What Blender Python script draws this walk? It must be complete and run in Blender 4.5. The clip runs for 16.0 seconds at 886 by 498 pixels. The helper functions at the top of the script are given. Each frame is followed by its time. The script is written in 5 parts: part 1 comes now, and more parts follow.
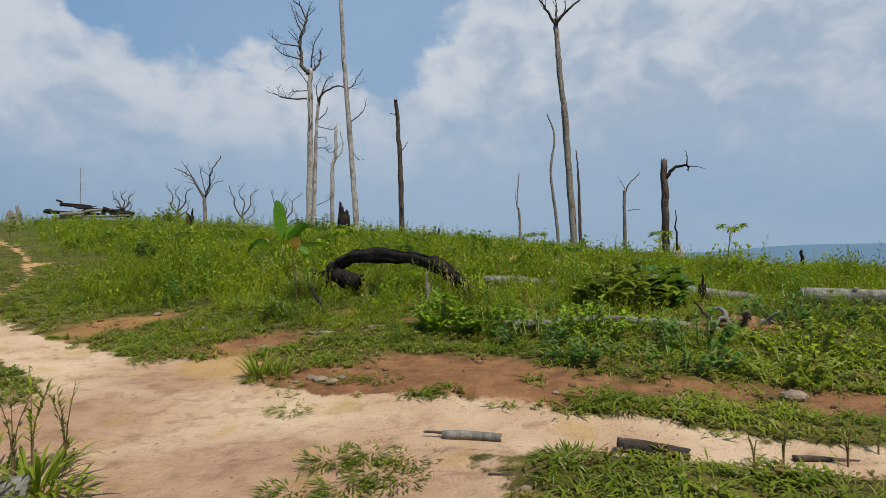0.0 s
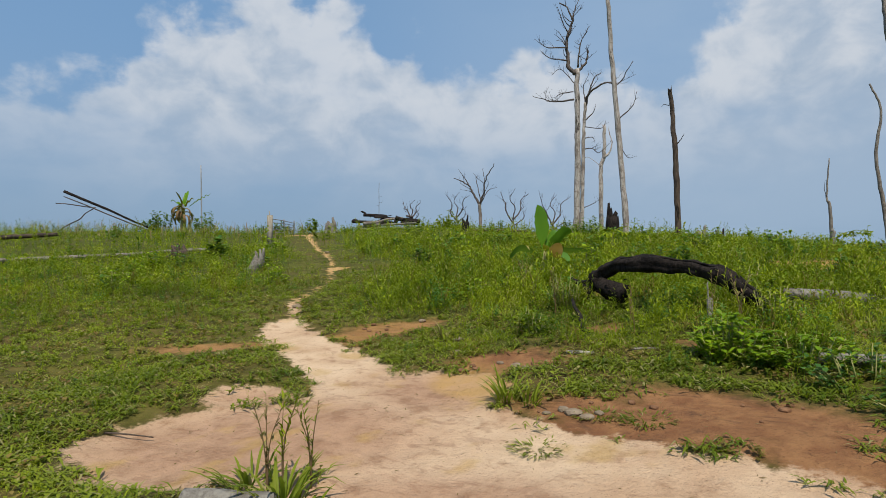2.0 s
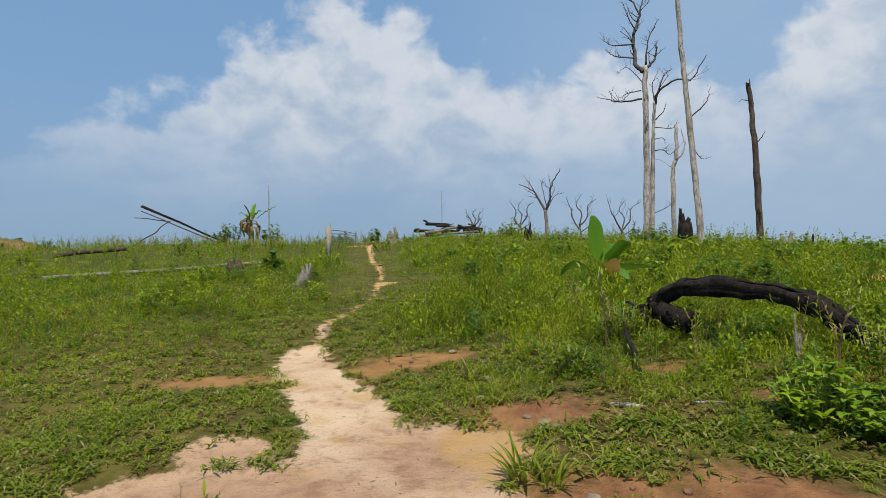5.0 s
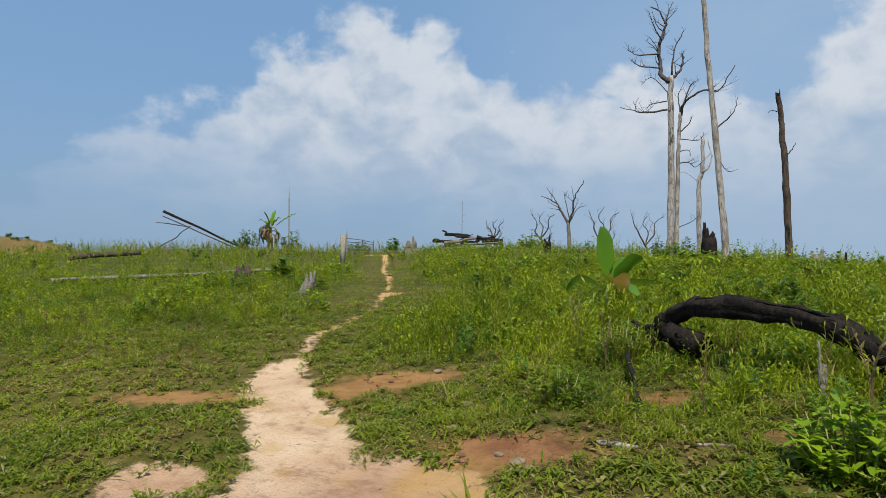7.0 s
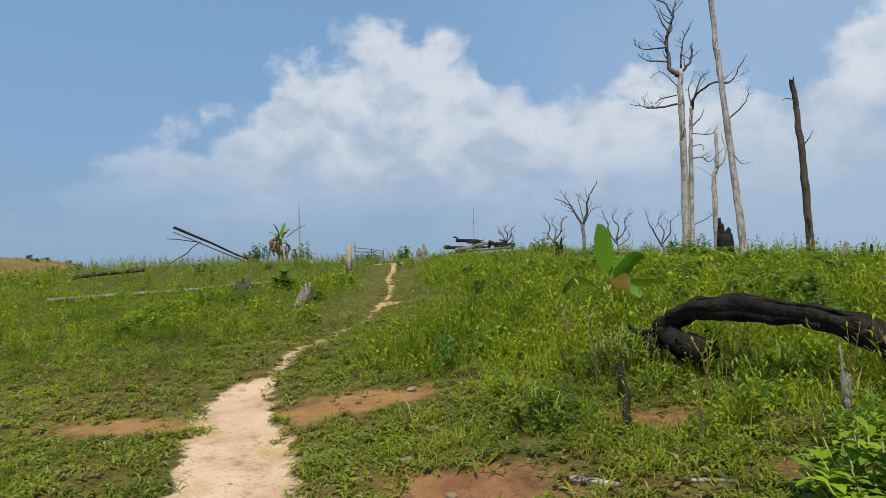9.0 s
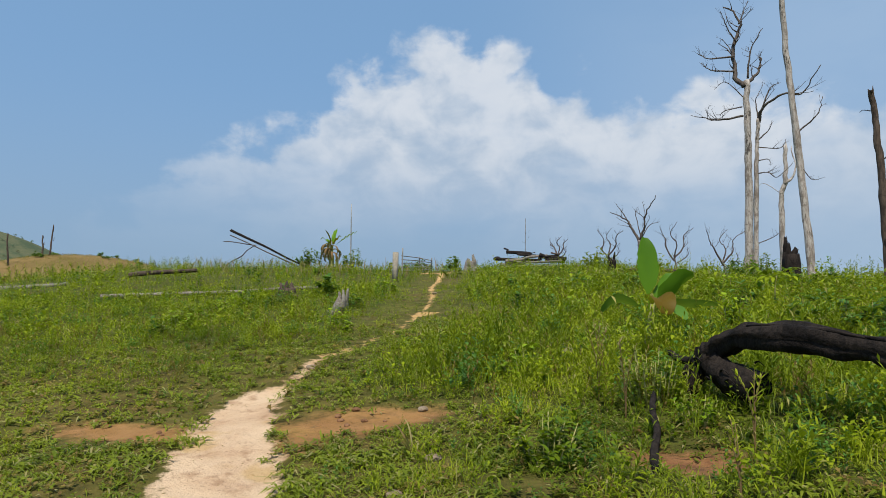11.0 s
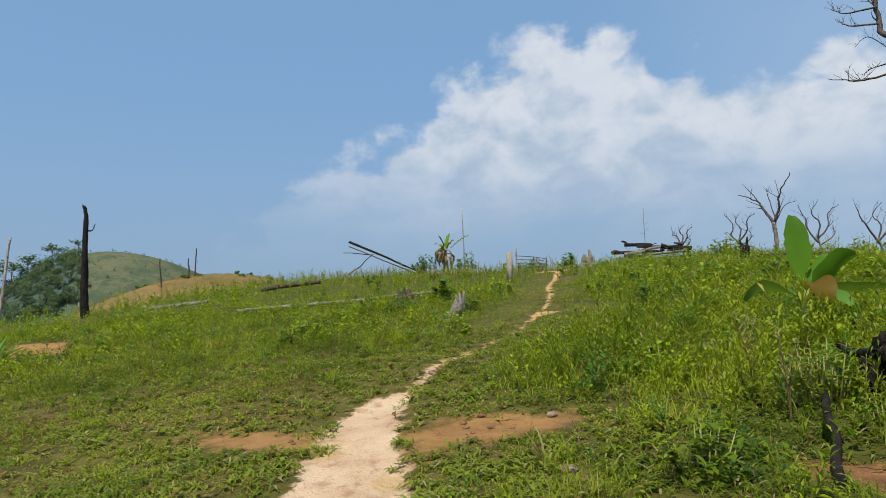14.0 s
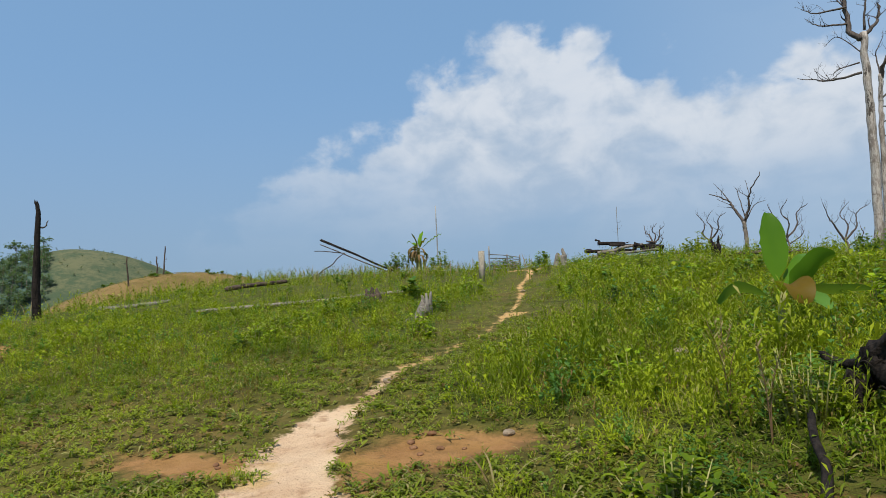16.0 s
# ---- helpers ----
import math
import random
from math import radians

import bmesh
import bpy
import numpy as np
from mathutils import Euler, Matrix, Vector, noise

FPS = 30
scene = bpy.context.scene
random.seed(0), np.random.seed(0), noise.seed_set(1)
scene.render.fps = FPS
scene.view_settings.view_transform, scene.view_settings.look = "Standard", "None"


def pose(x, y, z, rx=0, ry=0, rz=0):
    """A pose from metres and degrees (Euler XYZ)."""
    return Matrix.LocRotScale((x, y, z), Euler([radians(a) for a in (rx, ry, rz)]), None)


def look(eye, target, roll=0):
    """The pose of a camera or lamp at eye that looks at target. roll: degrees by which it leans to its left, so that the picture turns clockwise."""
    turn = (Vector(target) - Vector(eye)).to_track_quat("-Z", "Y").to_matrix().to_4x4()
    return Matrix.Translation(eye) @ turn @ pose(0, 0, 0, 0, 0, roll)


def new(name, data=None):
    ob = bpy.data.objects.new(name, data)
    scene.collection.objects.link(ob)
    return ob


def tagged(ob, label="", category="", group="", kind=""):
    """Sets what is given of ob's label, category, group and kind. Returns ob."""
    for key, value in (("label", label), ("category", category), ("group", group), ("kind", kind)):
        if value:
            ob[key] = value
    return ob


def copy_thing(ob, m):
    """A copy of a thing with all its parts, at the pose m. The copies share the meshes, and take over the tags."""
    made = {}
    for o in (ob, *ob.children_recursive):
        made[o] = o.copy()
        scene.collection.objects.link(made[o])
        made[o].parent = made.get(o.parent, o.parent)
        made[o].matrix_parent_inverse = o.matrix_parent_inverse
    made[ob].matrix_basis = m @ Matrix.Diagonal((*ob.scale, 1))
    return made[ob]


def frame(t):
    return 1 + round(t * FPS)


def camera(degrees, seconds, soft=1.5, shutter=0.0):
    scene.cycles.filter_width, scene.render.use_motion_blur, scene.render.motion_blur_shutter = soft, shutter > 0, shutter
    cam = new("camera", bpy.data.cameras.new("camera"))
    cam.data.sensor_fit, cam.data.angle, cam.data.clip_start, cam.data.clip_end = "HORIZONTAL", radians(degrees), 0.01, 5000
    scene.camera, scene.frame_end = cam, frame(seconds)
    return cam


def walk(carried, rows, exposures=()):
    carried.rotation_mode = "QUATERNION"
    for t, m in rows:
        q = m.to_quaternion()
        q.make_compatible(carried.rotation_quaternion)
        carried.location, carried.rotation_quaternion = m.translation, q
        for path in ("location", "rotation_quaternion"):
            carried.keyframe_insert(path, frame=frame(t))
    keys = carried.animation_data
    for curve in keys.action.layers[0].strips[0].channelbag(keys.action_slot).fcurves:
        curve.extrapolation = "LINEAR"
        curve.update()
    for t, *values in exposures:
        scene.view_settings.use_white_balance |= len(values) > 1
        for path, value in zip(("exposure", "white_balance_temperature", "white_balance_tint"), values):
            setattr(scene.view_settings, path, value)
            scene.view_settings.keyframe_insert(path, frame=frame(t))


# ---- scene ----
cam = camera(73.3, 16.0, soft=0.85)
METRES, EYE, TILT, LEAN, TURN = 5.52, 1.8, 8.69, 1.01, 0.0
ROWS = [
    (0.0, 0.0, 0.0, 0.0, 0.01, -7.9, -0.05),
    (0.5, -0.0071, 0.0387, -0.004, 2.61, -7.79, 0.54),
    (1.0, -0.0038, 0.0756, -0.0122, 9.25, -7.66, 1.83),
    (1.5, 0.0017, 0.1158, -0.0014, 18.17, -7.3, 3.02),
    (2.0, -0.0021, 0.1381, -0.0039, 25.35, -6.88, 3.71),
    (2.5, -0.0169, 0.1798, -0.0012, 28.49, -6.61, 3.86),
    (3.0, -0.023, 0.2116, -0.0038, 28.75, -6.65, 3.98),
    (3.5, -0.0166, 0.2569, -0.0133, 29.03, -6.7, 5.29),
    (4.0, -0.0137, 0.2963, 0.0019, 29.8, -6.61, 5.87),
    (6.5, 0.006, 0.4561, -0.0113, 34.27, -4.62, 3.55),
    (7.0, 0.0007, 0.4989, -0.019, 34.32, -4.5, 4.09),
    (7.5, -0.0053, 0.5356, -0.0268, 34.26, -4.33, 5.22),
    (8.0, 0.0075, 0.5765, -0.0342, 34.46, -4.18, 5.91),
    (10.5, -0.0055, 0.7612, -0.0577, 39.59, -2.53, 4.96),
    (11.0, -0.0025, 0.7751, -0.0607, 41.17, -2.15, 4.53),
    (11.5, -0.0003, 0.7748, -0.0602, 43.05, -2.03, 5.17),
    (12.0, 0.0012, 0.7857, -0.0623, 43.25, -1.82, 5.74),
    (12.5, 0.0031, 0.7855, -0.0613, 43.27, -1.68, 6.88),
    (13.0, -0.0011, 0.7843, -0.0619, 44.64, -1.53, 7.92),
    (13.5, -0.0159, 0.7904, -0.0662, 48.63, -1.1, 8.5),
    (14.0, -0.0449, 0.8067, -0.0683, 51.93, -0.77, 8.62),
    (14.5, -0.071, 0.8183, -0.0712, 53.24, -1.0, 8.93),
    (15.0, -0.0883, 0.8549, -0.0754, 53.32, -0.93, 9.04),
    (15.5, -0.0995, 0.8962, -0.0731, 52.41, -0.94, 8.82),
    (16.0, -0.1026, 0.913, -0.076, 49.61, -1.28, 8.49),
]
walk(cam, [(t, pose(0, 0, EYE, TILT, LEAN, TURN) @ pose(METRES * x, METRES * y, METRES * z, 90 + pitch, roll, yaw)) for t, x, y, z, yaw, pitch, roll in ROWS],
     [(0.0, 0.02), (3.0, 0.11), (8.0, 0.19), (12.0, 0.24), (16.0, 0.25)])

# ---------------------------------------------------------------- sun and sky
SUN_AZ, SUN_EL = 150.0, 60.0          # degrees, clockwise from +y


def dirvec(az, el):
    a, e = radians(az), radians(el)
    return Vector((math.sin(a) * math.cos(e), math.cos(a) * math.cos(e), math.sin(e)))


sun_data = bpy.data.lights.new("sun", "SUN")
sun_data.energy, sun_data.angle, sun_data.color = 4.3, radians(0.8), (1.0, 0.91, 0.76)
sun = new("sun", sun_data)
sun.matrix_world = look(dirvec(SUN_AZ, SUN_EL) * 100, (0, 0, 0))


class Nodes:
    """Small helper to wire node trees."""

    def __init__(self, tree):
        self.tree = tree
        tree.nodes.clear()

    def add(self, kind, inputs=None, **props):
        n = self.tree.nodes.new(kind)
        for k, v in props.items():
            if k == "operation":
                n.operation = v
            elif k == "blend_type":
                n.blend_type = v
            elif k == "data_type":
                n.data_type = v
            elif k == "attribute_name":
                n.attribute_name = v
            elif k == "sky_type":
                n.sky_type = v
        for k, v in (inputs or {}).items():
            self.link(v, n.inputs[k])
        return n

    def link(self, v, socket):
        if isinstance(v, bpy.types.NodeSocket):
            self.tree.links.new(v, socket)
        else:
            socket.default_value = v

    def math(self, op, a, b=0.0, c=0.0):
        return self.add("ShaderNodeMath", {0: a, 1: b, 2: c}, operation=op).outputs[0]

    def step(self, v, lo, hi, to_lo=0.0, to_hi=1.0):
        n = self.tree.nodes.new("ShaderNodeMapRange")
        n.interpolation_type = "SMOOTHSTEP"
        for k, x in (("Value", v), ("From Min", lo), ("From Max", hi), ("To Min", to_lo), ("To Max", to_hi)):
            self.link(x, n.inputs[k])
        return n.outputs[0]

    def mix(self, fac, a, b, blend="MIX"):
        n = self.tree.nodes.new("ShaderNodeMix")
        n.data_type, n.blend_type = "RGBA", blend
        self.link(fac, n.inputs[0])
        self.link(a if isinstance(a, bpy.types.NodeSocket) else (*a, 1), n.inputs[6])
        self.link(b if isinstance(b, bpy.types.NodeSocket) else (*b, 1), n.inputs[7])
        return n.outputs[2]

    def noise(self, vector, scale, detail=4.0, rough=0.55, distortion=0.0):
        n = self.add("ShaderNodeTexNoise", {"Vector": vector, "Scale": scale, "Detail": detail, "Roughness": rough, "Distortion": distortion})
        return n.outputs[0]

    def stretch(self, vector, scale):
        n = self.add("ShaderNodeMapping", {"Vector": vector, "Scale": scale})
        return n.outputs[0]

    def ramp(self, fac, stops, interpolation="LINEAR"):
        n = self.tree.nodes.new("ShaderNodeValToRGB")
        self.link(fac, n.inputs[0])
        r = n.color_ramp
        r.interpolation = interpolation
        while len(r.elements) < len(stops):
            r.elements.new(0.5)
        for e, (p, c) in zip(r.elements, stops):
            e.position = p
            e.color = (c, c, c, 1) if isinstance(c, (int, float)) else (*c, 1)
        return n.outputs[0]


world = bpy.data.worlds.new("world")
scene.world = world
world.use_nodes = True
w = Nodes(world.node_tree)
way = w.add("ShaderNodeTexCoord").outputs["Generated"]
xyz = w.add("ShaderNodeSeparateXYZ", {0: way}).outputs
sky = w.tree.nodes.new("ShaderNodeTexSky")
sky.sky_type, sky.sun_disc = "NISHITA", False
sky.sun_elevation, sky.sun_rotation = radians(SUN_EL), radians(SUN_AZ)
sky.air_density, sky.dust_density, sky.ozone_density, sky.altitude = 1.0, 1.5, 1.5, 600
az_n = w.math("ARCTAN2", xyz[0], xyz[1])
el_n = w.math("ARCSINE", xyz[2])
azu = w.math("MULTIPLY_ADD", az_n, 1 / (2 * math.pi), 0.5)
# height of the cumulus tops round the sky, in units of 40 degrees
TOPS = [(-180, 12), (-150, 20), (-120, 8), (-95, 3), (-74, 4), (-66, 11), (-60, 14), (-56, 17.5), (-53.5, 17.5), (-51.5, 21.5), (-45, 23), (-40, 24.5),
        (-33, 24), (-31, 20), (-26, 18.5), (-21, 16.5), (-17, 19.5), (-13, 18), (-9, 16.5), (-4, 16), (0, 20), (5, 27), (20, 30), (45, 27), (80, 14), (110, 22), (150, 10), (180, 12)]
top = w.ramp(azu, [((a + 180) / 360, e / 40) for a, e in TOPS], "LINEAR")
flat = w.add("ShaderNodeCombineXYZ", {0: w.math("MULTIPLY", az_n, 9.0), 1: w.math("MULTIPLY", el_n, 12.0), 2: 0.3}).outputs[0]
puffs = w.noise(flat, 1.3, 9.0, 0.54, 0.15)
billow = w.noise(flat, 1.5, 8.0, 0.54, 0.3)
veil = w.noise(w.stretch(flat, (0.5, 1.0, 1.0)), 0.8, 4.0, 0.5, 0.1)
margin = w.math("SUBTRACT", w.math("MULTIPLY", top, radians(40)), el_n)
edge = w.math("ADD", margin, w.math("MULTIPLY_ADD", puffs, 0.30, -0.14))
cover = w.math("MULTIPLY", w.step(edge, -0.01, 0.06), w.step(el_n, 0.02, 0.26, 0.1, 1.0))
low = w.step(el_n, 0.02, 0.30)
white = w.step(w.math("ADD", w.math("MULTIPLY", edge, -1.6), w.math("MULTIPLY_ADD", billow, 1.9, -0.45)), -0.2, 0.62)
cloud = w.mix(w.math("MULTIPLY", white, w.math("MULTIPLY_ADD", low, 0.75, 0.12)), (3.55, 4.4, 5.5), (6.45, 6.7, 7.05))
thin = w.math("MULTIPLY", cover, w.step(w.math("ADD", veil, w.math("MULTIPLY", low, 0.25)), 0.3, 0.75, 0.2, 0.88))
clear = w.mix(0.72, sky.outputs[0], (1.95, 3.6, 5.9))
haze = w.mix(w.step(el_n, -0.02, 0.38, 0.9, 0.0), clear, (2.25, 3.3, 4.6))
thin = w.math("MULTIPLY", thin, w.step(az_n, radians(-78), radians(-46), 0.35, 1.0))
pale = w.math("MULTIPLY", w.step(az_n, radians(-42), radians(-5), 0.0, 0.5), w.step(veil, 0.25, 0.6, 0.6, 1.0))
sky_all = w.mix(thin, w.mix(pale, haze, (3.6, 4.7, 6.1)), cloud)
back = w.add("ShaderNodeBackground", {"Color": sky_all, "Strength": 0.1})
w.tree.links.new(back.outputs[0], w.add("ShaderNodeOutputWorld").inputs[0])


# ---------------------------------------------------------------- lie of the land
CX, CY = 0.0, 2.6          # middle of the walk
AZ = np.array([-180, -120, -90, -82, -74, -68, -60, -50, -42, -34, -28, -20, -12, -5, 1, 6, 12, 17, 24, 32, 37, 60, 110, 180.0])
RISE = np.array([-4, -1.5, -0.2, 0.4, 2.0, 2.7, 3.3, 3.3, 3.0, 3.5, 3.7, 3.2, 2.7, 2.3, 1.8, 1.0, 0.2, -0.4, -1.1, -2.0, -2.4, -4, -5, -4.0])
REACH = np.array([30, 28, 32, 36, 44, 50, 55, 58, 58, 56, 54, 47, 41, 36, 33, 31, 29, 27, 25, 22, 20, 20, 25, 30.0])


def smoothstep(a, b, v):
    u = np.clip((v - a) / (b - a), 0, 1)
    return u * u * (3 - 2 * u)


def fbm(x, y, scale, octaves=3, seed=0.0):
    """Cheap smooth noise out of turned sine waves."""
    out = np.zeros_like(x, dtype=float)
    amp = 1.0
    k = 2 * math.pi / scale
    for o in range(octaves):
        for i in range(3):
            a = 1.3 * i + 2.1 * o + seed
            out += amp * np.sin(k * (x * math.cos(a) + y * math.sin(a)) + 5.1 * i + 1.7 * o + seed
                                + 1.3 * np.sin(0.6 * k * (x * math.sin(a) - y * math.cos(a)) + seed * 2)) / 3
        amp *= 0.5
        k *= 2.1
    return out


def land(x, y):
    """Height of the ground."""
    x, y = np.asarray(x, float), np.asarray(y, float)
    dx, dy = x - CX, y - CY
    r = np.hypot(dx, dy)
    az = np.degrees(np.arctan2(dx, dy))
    tan_e, reach = 0, 0
    for off, w in ((-6, 0.25), (0, 0.5), (6, 0.25)):
        a = (az + off + 180) % 360 - 180
        tan_e = tan_e + w * np.tan(np.radians(np.interp(a, AZ, RISE)))
        reach = reach + w * np.interp(a, AZ, REACH)
    s0 = 0.032 * np.sin(np.radians(az)) + 0.115 * np.cos(np.radians(az))
    z0, z1 = 0.43, 2.05 + reach * tan_e - 0.25
    u = np.clip(r / reach, 0, 1)
    h = ((2 * u**3 - 3 * u**2 + 1) * z0 + (u**3 - 2 * u**2 + u) * reach * s0
         + (3 * u**2 - 2 * u**3) * z1 + (u**3 - u**2) * reach * tan_e)
    d = np.maximum(r - reach, 0)
    h = h + tan_e * d * np.exp(-d / 30) - 60 * (1 - np.exp(-(d / 150) ** 1.5))
    # dry grass ridge and the round wooded hill behind it, then far ranges
    def bump(a0, dist, wa, wr, top, wl=None):
        bx, by = CX + dist * math.sin(radians(a0)), CY + dist * math.cos(radians(a0))
        ca, sa = math.cos(radians(a0)), math.sin(radians(a0))
        t, q = (x - bx) * ca - (y - by) * sa, (x - bx) * sa + (y - by) * ca
        return (top + 60) * np.exp(-(t / np.where(t < 0, wl or wa, wa)) ** 2 / 2 - (q / wr) ** 2 / 2) - 60
    h = np.maximum(h, bump(-72, 130, 56, 45, 10.2))
    h = np.maximum(h, bump(-81.5, 420, 95, 110, 43.0, 66))
    h = np.maximum(h, bump(-90, 470, 90, 110, 6.0))
    far = smoothstep(1500, 3300, r) * (62 + 24 * np.sin(np.radians(az * 4.2 - 45)) + 12 * np.sin(np.radians(az * 11 + 20)) + 5 * np.sin(np.radians(az * 27)))
    return h + far + 0.05 * fbm(x, y, 3.1, 2) * smoothstep(1, 5, r) + 0.25 * fbm(x, y, 17, 2, 3.0) * smoothstep(8, 30, r) * smoothstep(70, 40, r) * 0.5


# ---------------------------------------------------------------- bare earth
TRAIL = [(7, 2.2, .3), (3.5, 3.1, .25), (2.4, 3.5, .22), (1.4, 3.95, .28), (0.4, 4.3, .5), (-0.9, 4.45, .7), (-2.0, 4.6, .85), (-2.9, 5.3, .72), (-3.6, 6.12, .45),
         (-4.1, 6.5, .46), (-5.15, 7.15, .42), (-6.1, 7.82, .38), (-6.62, 8.5, .28), (-6.80, 9.0, .10), (-7.3, 9.5, .07), (-7.75, 10.05, .10), (-8.2, 10.93, .07), (-8.62, 12.0, .08), (-9.02, 12.99, .05), (-9.9, 14.3, .02),
         (-10.83, 15.44, .10), (-12.29, 17.55, .06), (-14.2, 19.9, .10), (-16.7, 22.5, .08), (-21.1, 27.9, .14), (-25.6, 33.2, .2), (-33, 43, .2)]
SAND = [(-1.3, 3.3, 1.7, 1.0, 0), (-3.5, 4.4, 1.5, 0.9, 20), (-2.55, 5.85, .75, .6, -25), (-4.35, 5.3, .5, .3, 10), (-10.9, 15.9, .45, .25, 0), (-28.0, 35.2, 1.6, .8, 0)]
RED = [(-6.2, 6.75, .75, .28, 22), (-4.55, 8.15, .85, .36, 42), (-2.2, 6.78, .6, .34, 15), (-4.6, 7.65, .3, .2, 0), (.05, 5.62, .95, .5, -22), (1.3, 5.1, .75, .24, -25), (2.25, 4.88, .7, .18, -20),
       (2.9, 4.5, .6, .3, -20), (2.45, 16.9, 1.8, 2.4, 0), (-19.9, 5.7, 1.5, .7, 0), (-1.5, 8.62, .34, .24, 20), (-2.1, 11.2, .32, .25, 0), (-1.1, 5.6, .6, .28, 0), (3.5, 7.2, .6, .4, 0), (-0.2, 7.7, .3, .14, 0), (-0.55, 5.3, .85, .3, -4), (0.5, 5.0, .65, .32, -22)]


def trail_field(x, y):
    """Metres inside (+) or outside (-) the worn sandy track."""
    best = np.full(np.shape(x), -9.0)
    for (ax, ay, aw), (bx, by, bw) in zip(TRAIL, TRAIL[1:]):
        lx, ly = bx - ax, by - ay
        u = np.clip(((x - ax) * lx + (y - ay) * ly) / (lx * lx + ly * ly), 0, 1)
        best = np.maximum(best, aw + u * (bw - aw) - np.hypot(x - ax - u * lx, y - ay - u * ly))
    return np.maximum(best, blob_field(x, y, SAND))


def blob_field(x, y, blobs):
    best = np.full(np.shape(x), -9.0)
    for bx, by, rx, ry, turn in blobs:
        c, s = math.cos(radians(turn)), math.sin(radians(turn))
        u, v = (x - bx) * c + (y - by) * s, -(x - bx) * s + (y - by) * c
        best = np.maximum(best, (1 - np.sqrt((u / rx) ** 2 + (v / ry) ** 2)) * min(rx, ry))
    return best


def ground_z(x, y):
    """The land with the track worn a little into it."""
    t = trail_field(x, y)
    return land(x, y) - 0.06 * smoothstep(-0.25, 0.25, t) - 0.03 * smoothstep(-0.2, 0.2, blob_field(x, y, RED))


def gz(x, y):
    return float(ground_z(np.array([float(x)]), np.array([float(y)]))[0])


TY = np.array([p[1] for p in TRAIL[5:]])
TX = np.array([p[0] for p in TRAIL[5:]])


def lushness(x, y):
    """0 short turf, 1 rank weeds: higher on the uphill side of the track."""
    uphill = smoothstep(0.2, 1.8, x - np.interp(y, TY, TX)) * smoothstep(6.0, 9.0, y + 0.25 * x)
    off = smoothstep(0.3, 2.2, -trail_field(x, y))
    left = 0.16 + 0.5 * smoothstep(10, 16, np.hypot(x - CX, y - CY))
    low_side = 1 - 0.5 * smoothstep(0.3, 1.4, x) * smoothstep(11.5, 8.5, y)
    near_log = np.exp(-((x + 1.5) ** 2 + (y - 9.2) ** 2) / 0.5)
    return np.clip((off * (left + (0.85 - left) * uphill) + 0.22 * fbm(x, y, 3.7, 2, 2.0)) * (1 - 0.6 * near_log) * low_side, 0, 1)


# ---------------------------------------------------------------- materials
def material(name):
    m = bpy.data.materials.new(name)
    m.use_nodes = True
    n = Nodes(m.node_tree)
    return m, n


def finish(n, color, rough=0.8, bump=None, strength=0.3, distance=0.02, **extra):
    b = n.add("ShaderNodeBsdfPrincipled", {"Base Color": color, "Roughness": rough, "Specular IOR Level": 0.12})
    for k, v in extra.items():
        n.link(v, b.inputs[k.replace("_", " ")])
    if bump is not None:
        n.link(n.add("ShaderNodeBump", {"Height": bump, "Strength": strength, "Distance": distance}).outputs[0], b.inputs["Normal"])
    n.tree.links.new(b.outputs[0], n.add("ShaderNodeOutputMaterial").inputs[0])
    return b


